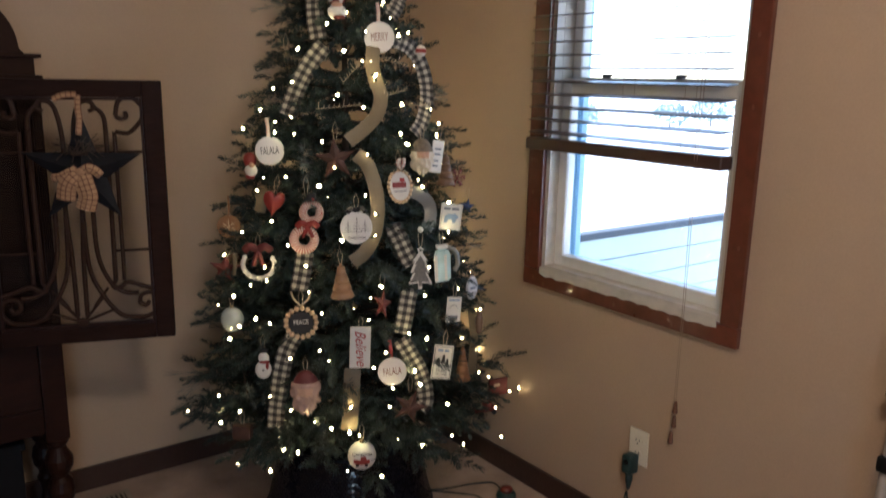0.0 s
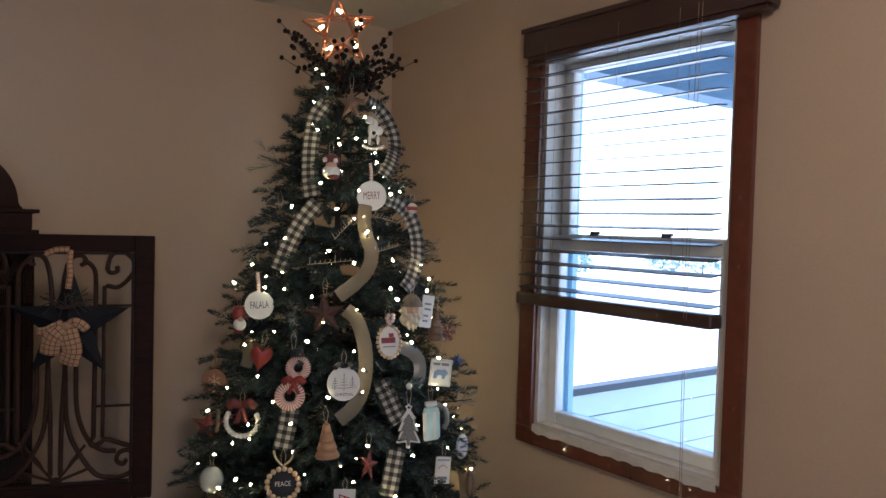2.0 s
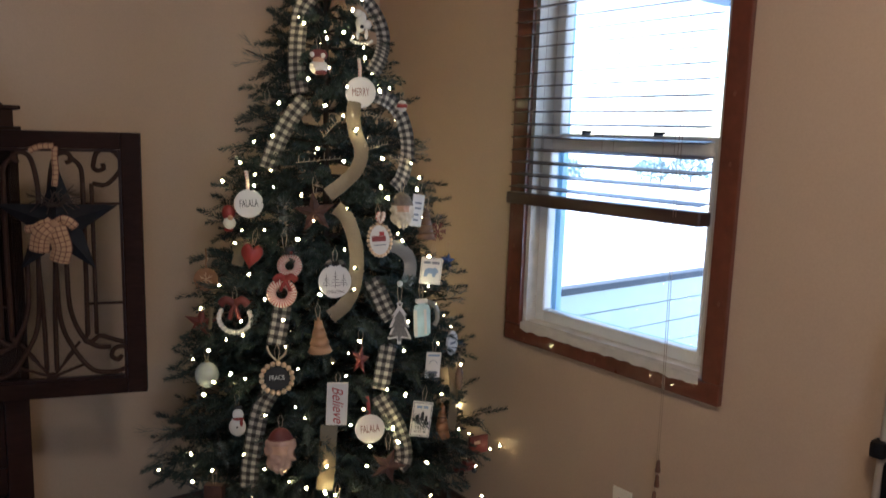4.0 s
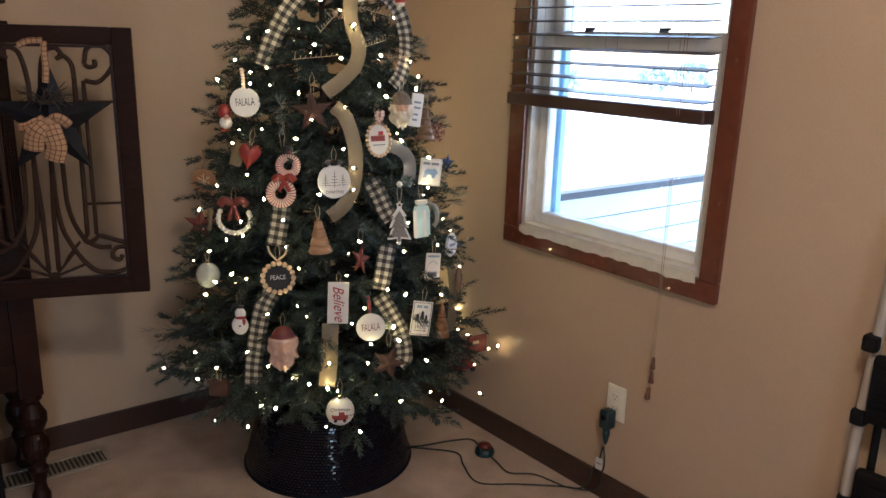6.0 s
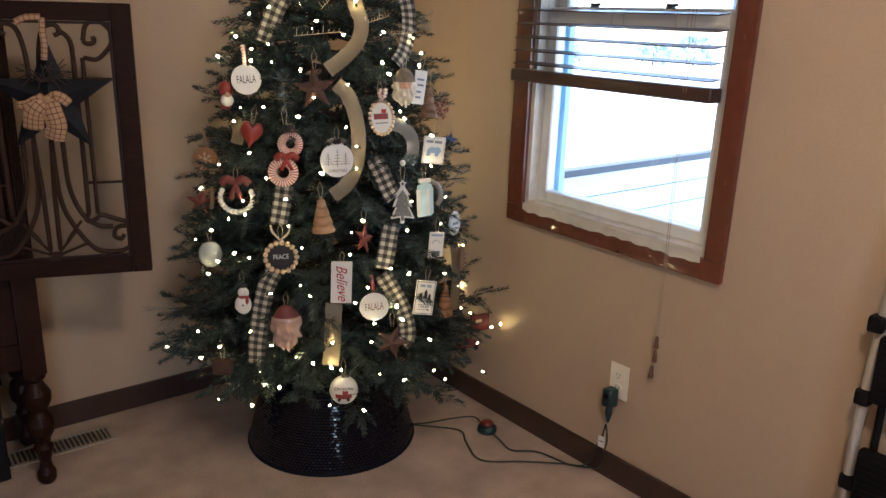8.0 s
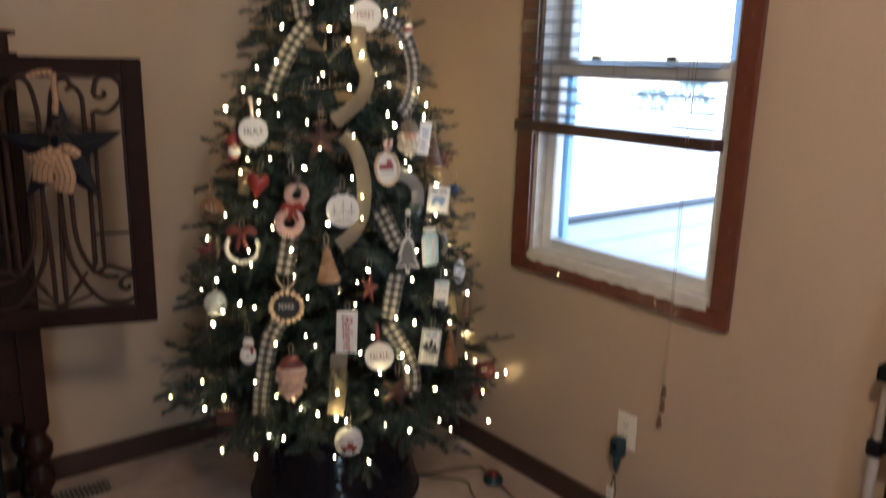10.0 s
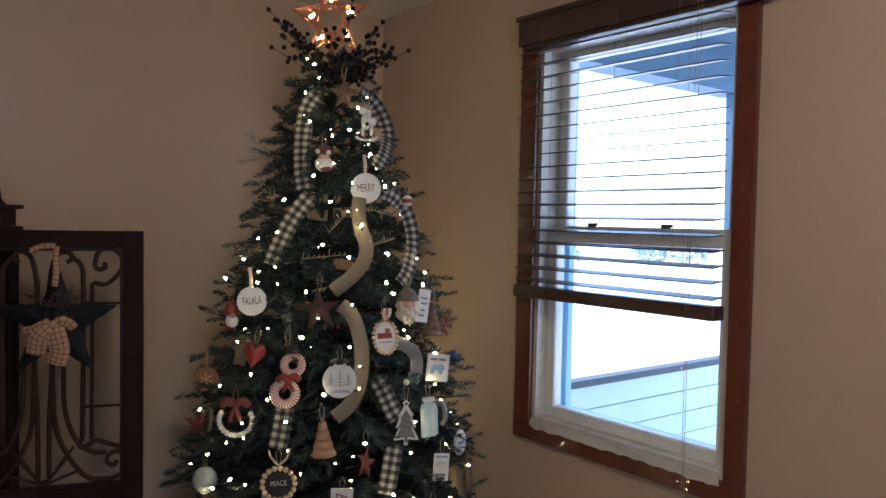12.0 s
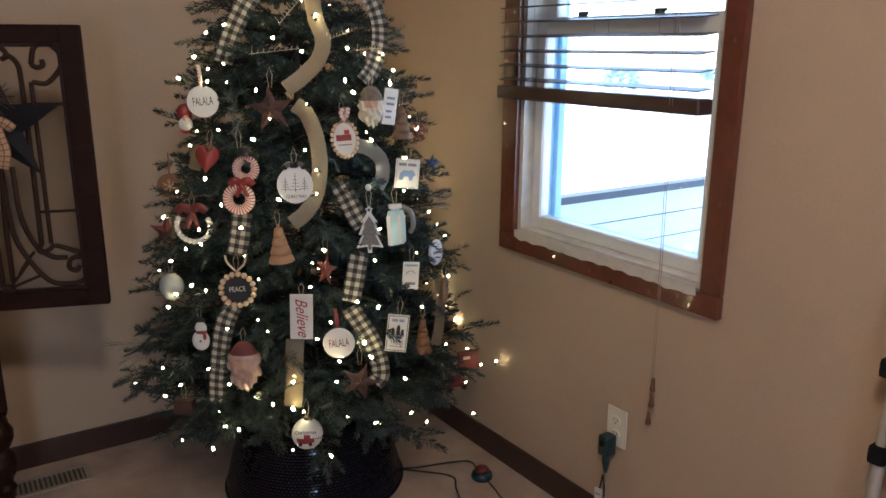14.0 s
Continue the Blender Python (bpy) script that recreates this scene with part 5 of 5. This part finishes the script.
def bearded(label, at, w, h, d, mats, band, locks, rz=0.0):
    """A moulded bearded head as one plain mesh: cap, band, face and combed beard."""
    t = hung("figure_ornament", label, at, 0.8, rz)
    b = bmesh.new()
    nu, nv = 56, 40
    hill = lambda x, z, cx, cz, sx, sz: math.exp(-((x - cx) / sx) ** 2 - ((z - cz) / sz) ** 2)
    grid = []
    for j in range(nv + 1):
        z = math.cos(math.pi * j / nv)
        ring = []
        for i in range(nu):
            a = 2 * math.pi * i / nu
            q = math.sqrt(max(0.0, 1 - z * z))
            x, y = q * math.sin(a), -q * math.cos(a)
            k = 1.0 - 0.10 * max(0.0, -z - 0.3)
            if 0.30 < z < 0.52:
                k += 0.10 * band
            if z < 0.05 or (abs(x) > 0.52 and z < 0.30):
                k += 0.085 * math.sin(locks * x + 2.2 * math.sin(7 * z + 2 * x)) + 0.045 * math.sin(13 * z + 6 * x)
            if y < 0:
                k += 0.22 * hill(x, z, 0, 0.10, 0.11, 0.11) + 0.13 * (hill(x, z, -0.16, -0.04, 0.16, 0.06) + hill(x, z, 0.16, -0.04, 0.16, 0.06)) - 0.12 * (hill(x, z, -0.2, 0.2, 0.1, 0.05) + hill(x, z, 0.2, 0.2, 0.1, 0.05))
            ring.append(b.verts.new((x * w * k, y * d * k, z * h * k)))
        grid.append(ring)
    for j in range(nv):
        zc = math.cos(math.pi * (j + 0.5) / nv)
        for i in range(nu):
            f = b.faces.new((grid[j][i], grid[j][(i + 1) % nu], grid[j + 1][(i + 1) % nu], grid[j + 1][i]))
            a = 2 * math.pi * (i + 0.5) / nu
            xc = math.sqrt(1 - zc * zc) * math.sin(a)
            front = math.cos(a) > 0
            f.material_index = 1 if zc > 0.50 or (zc > 0.30 and band < 0.5) else 2 if -0.02 < zc < 0.30 and abs(xc) < 0.50 and front else 0
            f.smooth = True
    bmesh.ops.remove_doubles(b, verts=b.verts[:], dist=0.00005)
    ob = part("painted_figure", b, mats[0], t)
    for m in mats[1:]:
        ob.data.materials.append(m)
    hanger(t, h * 0.98, 0.04)


bearded("large glossy painted glass bearded-face ornament with a red cap", (1.128, 1.990, 0.583), 0.042, 0.070, 0.027, (PINKGLASS, OLDRED, FACE), 1.0, 16)
bearded("bearded carved figure ornament with a grey fur hat", (1.512, 1.962, 1.250), 0.035, 0.056, 0.030, (BEARD, FUR, FACE), 0.2, 14)
figure("figure_ornament", "small red and white painted figure ornament", (1.097, 2.262, 1.220),
       [(0, 0, 0.016, 0.020, 1.0, 0.8, 1.2, 1), (0.004, -0.006, -0.014, 0.017, 1.1, 0.8, 1.1, 0), (0, -0.002, -0.034, 0.012, 1.2, 0.8, 0.6, 1), (0.008, -0.014, 0.002, 0.008, 1, 1, 1, 2)], (ENAMEL, REDPAINT, FACE))
figure("figure_ornament", "red and white flat painted figure ornament", (1.317, 2.115, 1.679),
       [(0, 0, 0.020, 0.022, 1.2, 0.4, 0.8, 1), (-0.018, -0.004, 0.020, 0.008, 1, 0.8, 1, 0), (0.012, -0.004, 0.018, 0.008, 1, 0.8, 1, 0), (0, -0.006, 0.004, 0.014, 1.2, 0.4, 0.7, 2), (0, -0.004, -0.016, 0.022, 1.2, 0.4, 1.0, 0), (0.006, -0.008, -0.030, 0.014, 1.3, 0.4, 0.6, 1)]
       + [(-0.020 + 0.010 * k, -0.010, -0.010 - 0.008 * (k % 2), 0.006, 1, 0.6, 1, 0) for k in range(5)], (ENAMEL, OLDRED, FACE))
figure("figure_ornament", "white painted rocking-horse figure ornament", (1.464, 2.118, 1.797),
       [(-0.004, 0, 0.004, 0.016, 0.9, 0.5, 1.5, 0), (-0.012, 0, 0.036, 0.012, 1.2, 0.6, 1.0, 0), (0.004, 0, 0.024, 0.012, 0.8, 0.5, 1.4, 0), (-0.012, 0, -0.026, 0.007, 0.8, 0.6, 2.2, 0), (0.014, 0, -0.024, 0.007, 0.8, 0.6, 2.2, 0), (0.016, 0, 0.004, 0.014, 1, 0.5, 1.0, 0)]
       + [(0.034 * math.sin(0.28 * k), 0, -0.052 + 0.010 * (1 - math.cos(0.28 * k)) * 1.5, 0.005, 1, 0.8, 1, 0) for k in range(-4, 5)] + [(0.0, -0.008, -0.004, 0.006, 1, 0.5, 1, 1)], (ENAMEL, CHALK))
figure("snowman_ornament", "white snowman cut-out ornament with a red scarf", (1.051, 2.108, 0.653),
       [(0, 0, -0.018, 0.024, 1, 0.3, 1.2, 0), (0.002, 0, 0.018, 0.016, 1, 0.35, 1.1, 0), (0.004, -0.003, 0.006, 0.014, 1.2, 0.4, 0.35, 1), (0.012, -0.006, -0.004, 0.006, 0.8, 0.5, 2.0, 1), (0.000, -0.006, -0.018, 0.003, 1, 1, 1, 2), (0.002, 0, 0.040, 0.014, 1, 0.35, 0.5, 2)], (ENAMEL, REDPAINT, CHALK))


def card(at, w, h, rz=0.0, lean=0.0, label="white printed card ornament", share=0.8):
    t = hung("card_ornament", label, at, share, rz, lean)
    part("card", box(-w / 2, w / 2, -0.0025, 0.0025, -h / 2, h / 2, 0.0012), ENAMEL, t)
    hanger(t, h / 2, 0.05)
    return t


def border(t, w, h, mat, k=0.0016, y=-0.0030):
    for q in ((-w / 2, w / 2, h / 2 - k, h / 2), (-w / 2, w / 2, -h / 2, -h / 2 + k), (-w / 2, -w / 2 + k, -h / 2 + k, h / 2 - k), (w / 2 - k, w / 2, -h / 2 + k, h / 2 - k)):
        part("printed_line", box(q[0], q[1], y, y + 0.0004, q[2], q[3]), mat, t)


t = card((1.616, 1.952, 1.062), 0.068, 0.082, 4, 6, "white card ornament printed with a grey-blue bear")
border(t, 0.062, 0.076, GREYINK, 0.0008)
part("printed_bear", prism([(-0.022, -0.018), (-0.020, 0.002), (-0.010, 0.010), (0.004, 0.009), (0.012, 0.012), (0.020, 0.006), (0.024, -0.002), (0.018, -0.006), (0.014, -0.018), (0.006, -0.018), (0.004, -0.008), (-0.008, -0.008), (-0.012, -0.018)], 0.0005, 0, -0.0029), BLUEINK, t)
for k, (x0, x1) in enumerate(((-0.026, -0.004), (0.000, 0.024))):
    part("print_bar", box(x0, x1, -0.0032, -0.0027, 0.022, 0.030), GREYINK, t)
t = card((1.523, 1.862, 0.634), 0.060, 0.108, 0, 7, "white card ornament printed with fir trees")
border(t, 0.055, 0.102, INK)
firs(t, ((-0.012, 0.002, 0.014, 0.028), (0.002, 0.008, 0.016, 0.038), (0.014, 0.001, 0.013, 0.026)), INK, -0.0031)
for x0, x1 in ((-0.018, -0.002), (0.002, 0.016)):
    part("print_bar", box(x0, x1, -0.0032, -0.0027, 0.034, 0.042), BLUEINK, t)
writing("TREES", 0.016, INK, t, 0, -0.0028, -0.027, 0, 0.85, 1)
part("printed_arrow", prism([(-0.018, -0.0385), (0.012, -0.0385), (0.012, -0.041), (0.019, -0.0378), (0.012, -0.0346), (0.012, -0.0371), (-0.018, -0.0371)], 0.0005, 0, -0.0029), INK, t)
t = card((1.580, 1.980, 1.248), 0.040, 0.098, 20, 8, "narrow white card ornament with blue script")
for z0 in (0.020, 0.004, -0.016, -0.032):
    part("print_bar", box(-0.012, 0.012 - 0.006 * (z0 < 0), -0.0032, -0.0027, z0, z0 + 0.006), GREYINK, t)
t = card((1.590, 1.897, 0.781), 0.046, 0.080, 5, 4, "white card ornament with grey print")
part("printed_arch", tube([(0.013 * math.cos(a), -0.0028, 0.002 + 0.013 * math.sin(a)) for a in [0.3 + 2.6 * k / 12 for k in range(13)]], 0.0010, 5), GREYINK, t)
part("print_bar", box(-0.016, 0.014, -0.0032, -0.0027, -0.026, -0.018), GREYINK, t)
part("print_bar", box(-0.018, 0.018, -0.0032, -0.0027, 0.028, 0.034), BLUEINK, t)

t = hung("oval_ornament", "white oval ceramic ornament with faint print", (1.728, 1.980, 0.813), 0.35)
part("oval", prism(ellipse(0.030, 0.040, 32), 0.008, 0.003), ENAMEL, t)
part("print_bar", box(-0.014, 0.014, -0.0047, -0.0042, -0.004, 0.004), GREYINK, t)
hanger(t, 0.040, 0.03)

t = hung("tree_ornament", "grey knitted fir ornament with a white stitched border", (1.462, 1.895, 0.925), 0.8)
part("white_border", prism(fir_outline(0.074, 0.118, 3), 0.005, 0.0015), ENAMEL, t)
part("grey_fir", prism(fir_outline(0.056, 0.092, 3), 0.004, 0.0008, -0.0045), PATCHGREY, t).matrix_basis = pose(0, 0, -0.003)
part("top_star", prism(star_outline(0.012, 0.5), 0.004, 0.001, -0.003), ENAMEL, t).matrix_basis = pose(0, 0, 0.060)
part("star_print", prism(star_outline(0.006, 0.5), 0.001, 0, -0.0056), INK, t).matrix_basis = pose(0, 0, 0.060)
hanger(t, 0.066, 0.06)
part("hanger_bead", ball(0.009, (0, 0, 0.120), 10), ENAMEL, t, smooth=True)

t = hung("jar_ornament", "pale blue glass jar-shaped ornament with white edges", (1.551, 1.905, 0.931), 0.7, 0, -3)
part("body", prism([(-0.026, -0.058), (0.024, -0.054), (0.026, 0.030), (0.016, 0.046), (-0.016, 0.046), (-0.026, 0.030)], 0.016, 0.005), JARBLUE, t, "pale blue pressed glass")
part("painted_side", box(-0.027, -0.017, -0.0098, -0.0085, -0.054, 0.028, 0.0004), ENAMEL, t)
part("painted_side", box(0.004, 0.012, -0.0098, -0.0085, -0.050, 0.028, 0.0004), ENAMEL, t)
part("neck", box(-0.018, 0.018, -0.009, 0.009, 0.0465, 0.058, 0.003), ENAMEL, t)
flat_strip([(0.018, -0.004, 0.050), (0.040, -0.010, 0.035), (0.046, -0.008, -0.002), (0.036, -0.006, -0.024)], 0.014, SILVER, t, "ribbon_tail", "pale ribbon tail")
hanger(t, 0.058, 0.05)

t = hung("ball_ornament", "white ball ornament painted with a red truck", (1.254, 1.890, 0.394), 0.9)
part("ball", ball(0.0415, (0, 0, 0), 28), ENAMEL, t, "", True)
tr = bmesh.new()
for q in ((-0.026, 0.024, -0.010, 0.004), (-0.004, 0.012, 0.004, 0.014)):
    b2 = box(q[0], q[1], -0.043, -0.030, q[2], q[3])
    bmesh.ops.subdivide_edges(b2, edges=b2.edges[:], cuts=5, use_grid_fill=True)
    for v in b2.verts:
        v.co = v.co.normalized() * (0.0422 if v.co.y < -0.0365 else 0.040)
    join(tr, b2)
part("painted_truck", tr, REDPAINT, t, "painted red truck")
for x in (-0.014, 0.012):
    part("painted_wheel", lathe([(0.005, 0), (0.005, 0.0012)], 12), CHALK, t).matrix_basis = pose(x, -0.0405, -0.012, 90, 0, 0)
writing("Christmas", 0.014, INK, t, 0, -0.0385, 0.0215, 0, 1, 1)
part("cap", lathe([(0.007, 0.040), (0.007, 0.049), (0.003, 0.051)], 12), GOLD, t, "gold cap", True)
hanger(t, 0.050, 0.05)

t = hung("truck_ornament", "rusty red toy truck ornament lying among the lower branches", (1.790, 1.970, 0.378), 0.6)
part("body", box(-0.040, 0.040, -0.014, 0.014, -0.008, 0.006, 0.003), OLDRED, t)
part("cab", box(-0.006, 0.020, -0.013, 0.013, 0.0062, 0.024, 0.004), OLDRED, t)
part("bed_rail", box(-0.040, -0.008, -0.0145, 0.0145, 0.0062, 0.012, 0.001), RUST, t)
for x in (-0.024, 0.026):
    for y in (-0.0155, 0.0155):
        part("wheel", lathe([(0.009, -0.003), (0.009, 0.003)], 14), CHALK, t).matrix_basis = pose(x, y, -0.010, 90, 0, 0)
hanger(t, 0.024, 0.05)
t = hung("sign_ornament", "dark red wooden sign ornament with cream lettering", (1.835, 1.960, 0.452), 0.6)
part("board", box(-0.036, 0.036, -0.006, 0.006, -0.030, 0.030, 0.003), OLDRED, t)
part("print_bar", box(-0.020, 0.004, -0.0068, -0.0062, 0.004, 0.014), BEAD, t)
hanger(t, 0.030, 0.04)
t = hung("box_ornament", "small rust-brown box ornament low in the tree", (1.015, 2.200, 0.415), 0.6)
part("box_body", box(-0.028, 0.028, -0.014, 0.014, -0.022, 0.022, 0.003), RUST, t)
hanger(t, 0.022, 0.05)
t = hung("snowflake_ornament", "dark red snowflake ornament", (1.722, 2.060, 1.168), 0.6)
b = bmesh.new()
for k in range(6):
    a = radians(60 * k)
    u, w = Vector((math.cos(a), 0, math.sin(a))), Vector((-math.sin(a), 0, math.cos(a)))
    tube([(0, 0, 0), u * 0.032], 0.0022, 5, bm=b)
    for s in (-1, 1):
        for d in (0.014, 0.023):
            tube([u * d, u * (d + 0.007) + w * s * 0.008], 0.0018, 5, bm=b)
part("snowflake", b, OLDRED, t)
hanger(t, 0.032, 0.03)
t = hung("ball_ornament", "small white ball ornament with red and blue bands", (1.580, 2.068, 1.564), 0.8)
part("ball", ball(0.017, (0, 0, 0), 18), ENAMEL, t, "", True)
part("band", lathe([(0.0166, -0.006), (0.0174, 0.0), (0.0166, 0.006)], 20), REDPAINT, t, "", True)
part("cap", lathe([(0.004, 0.017), (0.004, 0.022)], 10), GOLD, t)
hanger(t, 0.022, 0.03)

t = hung("cone_ornament", "slender brown pine cone ornament on a string", (1.742, 1.955, 0.705), 0.6)
part("cone", lathe([(0.004, -0.045), (0.011, -0.034), (0.008, -0.030), (0.014, -0.020), (0.010, -0.016), (0.015, -0.004), (0.011, 0.0), (0.014, 0.012), (0.009, 0.016), (0.010, 0.026), (0.003, 0.036)], 12), DARKWOOD, t, "", True)
hanger(t, 0.036, 0.04)

# wire name signs: plain bars
for at, w, h, rz, lean in (((1.279, 2.046, 1.402), 0.130, 0.018, 0, -6), ((1.322, 2.048, 1.498), 0.085, 0.018, 0, -48), ((1.459, 2.027, 1.532), 0.085, 0.018, 0, 14), ((1.444, 2.003, 1.442), 0.075, 0.016, 0, -18), ((1.532, 2.005, 1.407), 0.070, 0.016, 0, -4)):
    t = hung("wire_sign", "thin gold wire sign hung in the tree", at, 0.8, rz, lean)
    part("bar", tube([(-w / 2, 0, -h * 0.35), (w / 2, 0, -h * 0.35)], 0.0009, 5), WIREGOLD, t, "plain gold bar")
    for k in range(9):
        x = -w / 2 + w * (k + 0.5) / 9
        part("stroke", tube([(x, 0, -h * 0.35), (x + 0.004, 0, h * (0.75 if k in (0, 5) else 0.15))], 0.0008, 5), WIREGOLD, t)

# ---- tree top: wire star and berry sprays ----
top = thing("star_topper", "copper wire star tree topper with small lights inside", "tree topper", (1.425, 2.275, 2.135), facing((1.42, 2.25, 2), 0.9, 0), lean=0)
o = star_outline(0.122, 0.40, 5, 96)
for y in (-0.022, 0.022):
    part("star_frame", tube([(x * (1 if i % 2 == 0 else 1), y * (0.25 if i % 2 == 0 else 1.0), z) for i, (x, z) in enumerate(o)], 0.0044, 6, True), COPPER, top, "copper wire star frame", True)
inner = [(x, z) for i, (x, z) in enumerate(o) if i % 2]
for y in (-0.022, 0.022):
    part("inner_frame", tube([(x, y, z) for x, z in inner], 0.0024, 6, True), COPPER, top, "", True)
rnd = random.Random(9)
for i in range(0, 10, 2):
    x, z = o[i]
    for q in (o[i - 1], o[(i + 1) % 10]):
        for f in (0.2, 0.4, 0.6, 0.8):
            part("winding", tube([(q[0] * f + x * (1 - f), -0.020 * f, q[1] * f + z * (1 - f)), (q[0] * 0.5 + x * 0.12, 0.022 * f, q[1] * 0.5 + z * 0.12)], 0.0013, 5), COPPER, top)
    cx, cz = x * 0.55, z * 0.55
    for k in range(2):
        bo = shared("bulb", bulb_ob.data, top, pose(cx + rnd.uniform(-0.010, 0.010), 0, cz + rnd.uniform(-0.010, 0.010), rnd.uniform(-60, 60), 40, 0))
part("tube", tube([(0, 0, -0.045), (0, 0.004, -0.16)], 0.008, 10), COPPER, top, "", True)

berry_ob = None
rnd = random.Random(21)
for k in range(24):
    a = radians(-180 + 360 * k / 24 + rnd.uniform(-7, 7))
    spread = rnd.uniform(0.65, 1.08)
    pk = thing("berry_spray", "spray of dark dried berries at the tree top", "spray", (1.462, 2.286, 1.91), group="berry sprays")
    d = Vector((math.cos(a), math.sin(a), 0))
    high = rnd.uniform(0.11, 0.25)
    pts = [Vector((0, 0, 0)), d * 0.07 * spread + Vector((0, 0, 0.35 * high)), d * 0.15 * spread + Vector((0, 0, 0.70 * high)), d * 0.225 * spread + Vector((0, 0, high))]
    line = smooth_line(pts, 6)
    part("stem", tube(line, 0.0012, 4), STEM, pk)
    for i in range(13):
        p = line[4 + int(i * 13 / 12)]
        e = p + Vector((rnd.uniform(-1, 1), rnd.uniform(-1, 1), rnd.uniform(-0.4, 1))) * 0.026 if i < 12 else line[-1]
        if berry_ob is None:
            berry_ob = part("berry", ball(0.0078, (0, 0, 0), 8), BERRY, pk, "dark dried berry", True)
            berry_ob.matrix_basis = Matrix.Translation(e)
        else:
            shared("berry", berry_ob.data, pk, Matrix.Translation(e))


# ---- the boughs and needles, grown round what hangs in them ----
KEPT = np.array([(q.x - TREE.x, q.y - TREE.y, q.z, c) for q, c in KEEP])
KEPT_AZ, KEPT_R = np.arctan2(KEPT[:, 1], KEPT[:, 0]), np.hypot(KEPT[:, 0], KEPT[:, 1])


def hides(*points):
    """Whether a twig end would stand in front of a hung thing."""
    for p in points:
        r = math.hypot(p.x, p.y)
        turn = np.abs((KEPT_AZ - math.atan2(p.y, p.x) + np.pi) % (2 * np.pi) - np.pi) * KEPT_R
        if np.any((turn < KEPT[:, 3]) & (np.abs(KEPT[:, 2] - p.z) < KEPT[:, 3]) & (r > KEPT_R - 0.022)):
            return True
    return False


limb = bmesh.new()
starts, ways, sizes = [], [], []
z = 0.275
while z < 2.02:
    r = reach(z)
    count = max(5, int(3 + 27 * r))
    off = gen.uniform(0, 6.28)
    for k in range(count):
        a = off + 2 * math.pi * (k + gen.uniform(-0.3, 0.3)) / count
        rr = r * gen.uniform(0.64, 0.90)
        d = Vector((math.cos(a), math.sin(a), 0))
        rise = gen.uniform(-0.20 if z > 0.40 else -0.04, 0.30) * rr + (0.04 if z > 1.5 else 0)
        tip = d * rr + Vector((0, 0, z + rise + gen.uniform(-0.03, 0.03)))
        base = Vector((0, 0, min(z + 0.02, 2.0)))
        mid = base.lerp(tip, 0.55) + Vector((0, 0, -0.02 * rr))
        tube([base, mid, tip], 0.0035, 4, bm=limb, taper=0.4)
        side = Vector((-d.y, d.x, 0))
        n = 2 + int(rr / 0.060)
        for i in range(n):
            f = 1 - 0.80 * i / n
            p = base.lerp(tip, f)
            for s in ((0,) if i == 0 else (-1, 1)):
                w = (d + side * s * gen.uniform(0.45, 1.0) + Vector((0, 0, gen.uniform(-0.55, 0.75)))).normalized()
                long = (0.070 if i == 0 else 0.085) * gen.uniform(0.7, 1.15) * (0.75 + 0.25 * min(1, r / 0.4))
                if (math.hypot(p.x, p.y) > 0.35 * r or gen.random() < 0.4) and not hides(p + w * long, p):
                    starts.append(p)
                    ways.append(w)
                    sizes.append(long)
    z += 0.050
part("branch_frame", limb, BARK, tree)


outer = [i for i in range(len(starts)) if math.hypot(starts[i].x, starts[i].y) > 0.80 * reach(starts[i].z)]
tips = [i for k, i in enumerate(outer) if k % 4 == 0]
rest = sorted(set(range(len(starts))) - set(tips))
pick = lambda ids: ([starts[i] for i in ids], [ways[i] for i in ids], [sizes[i] for i in ids])
foliage("foliage", NEEDLE, tree, *needles(*pick(rest), 72, 0.0230, 0.00155, (0.75, 1.3)), "dense dark green needles")
foliage("light_foliage", TIPS, tree, *needles(*pick(tips), 72, 0.0240, 0.00160, (0.7, 1.2)), "olive green branch tips")
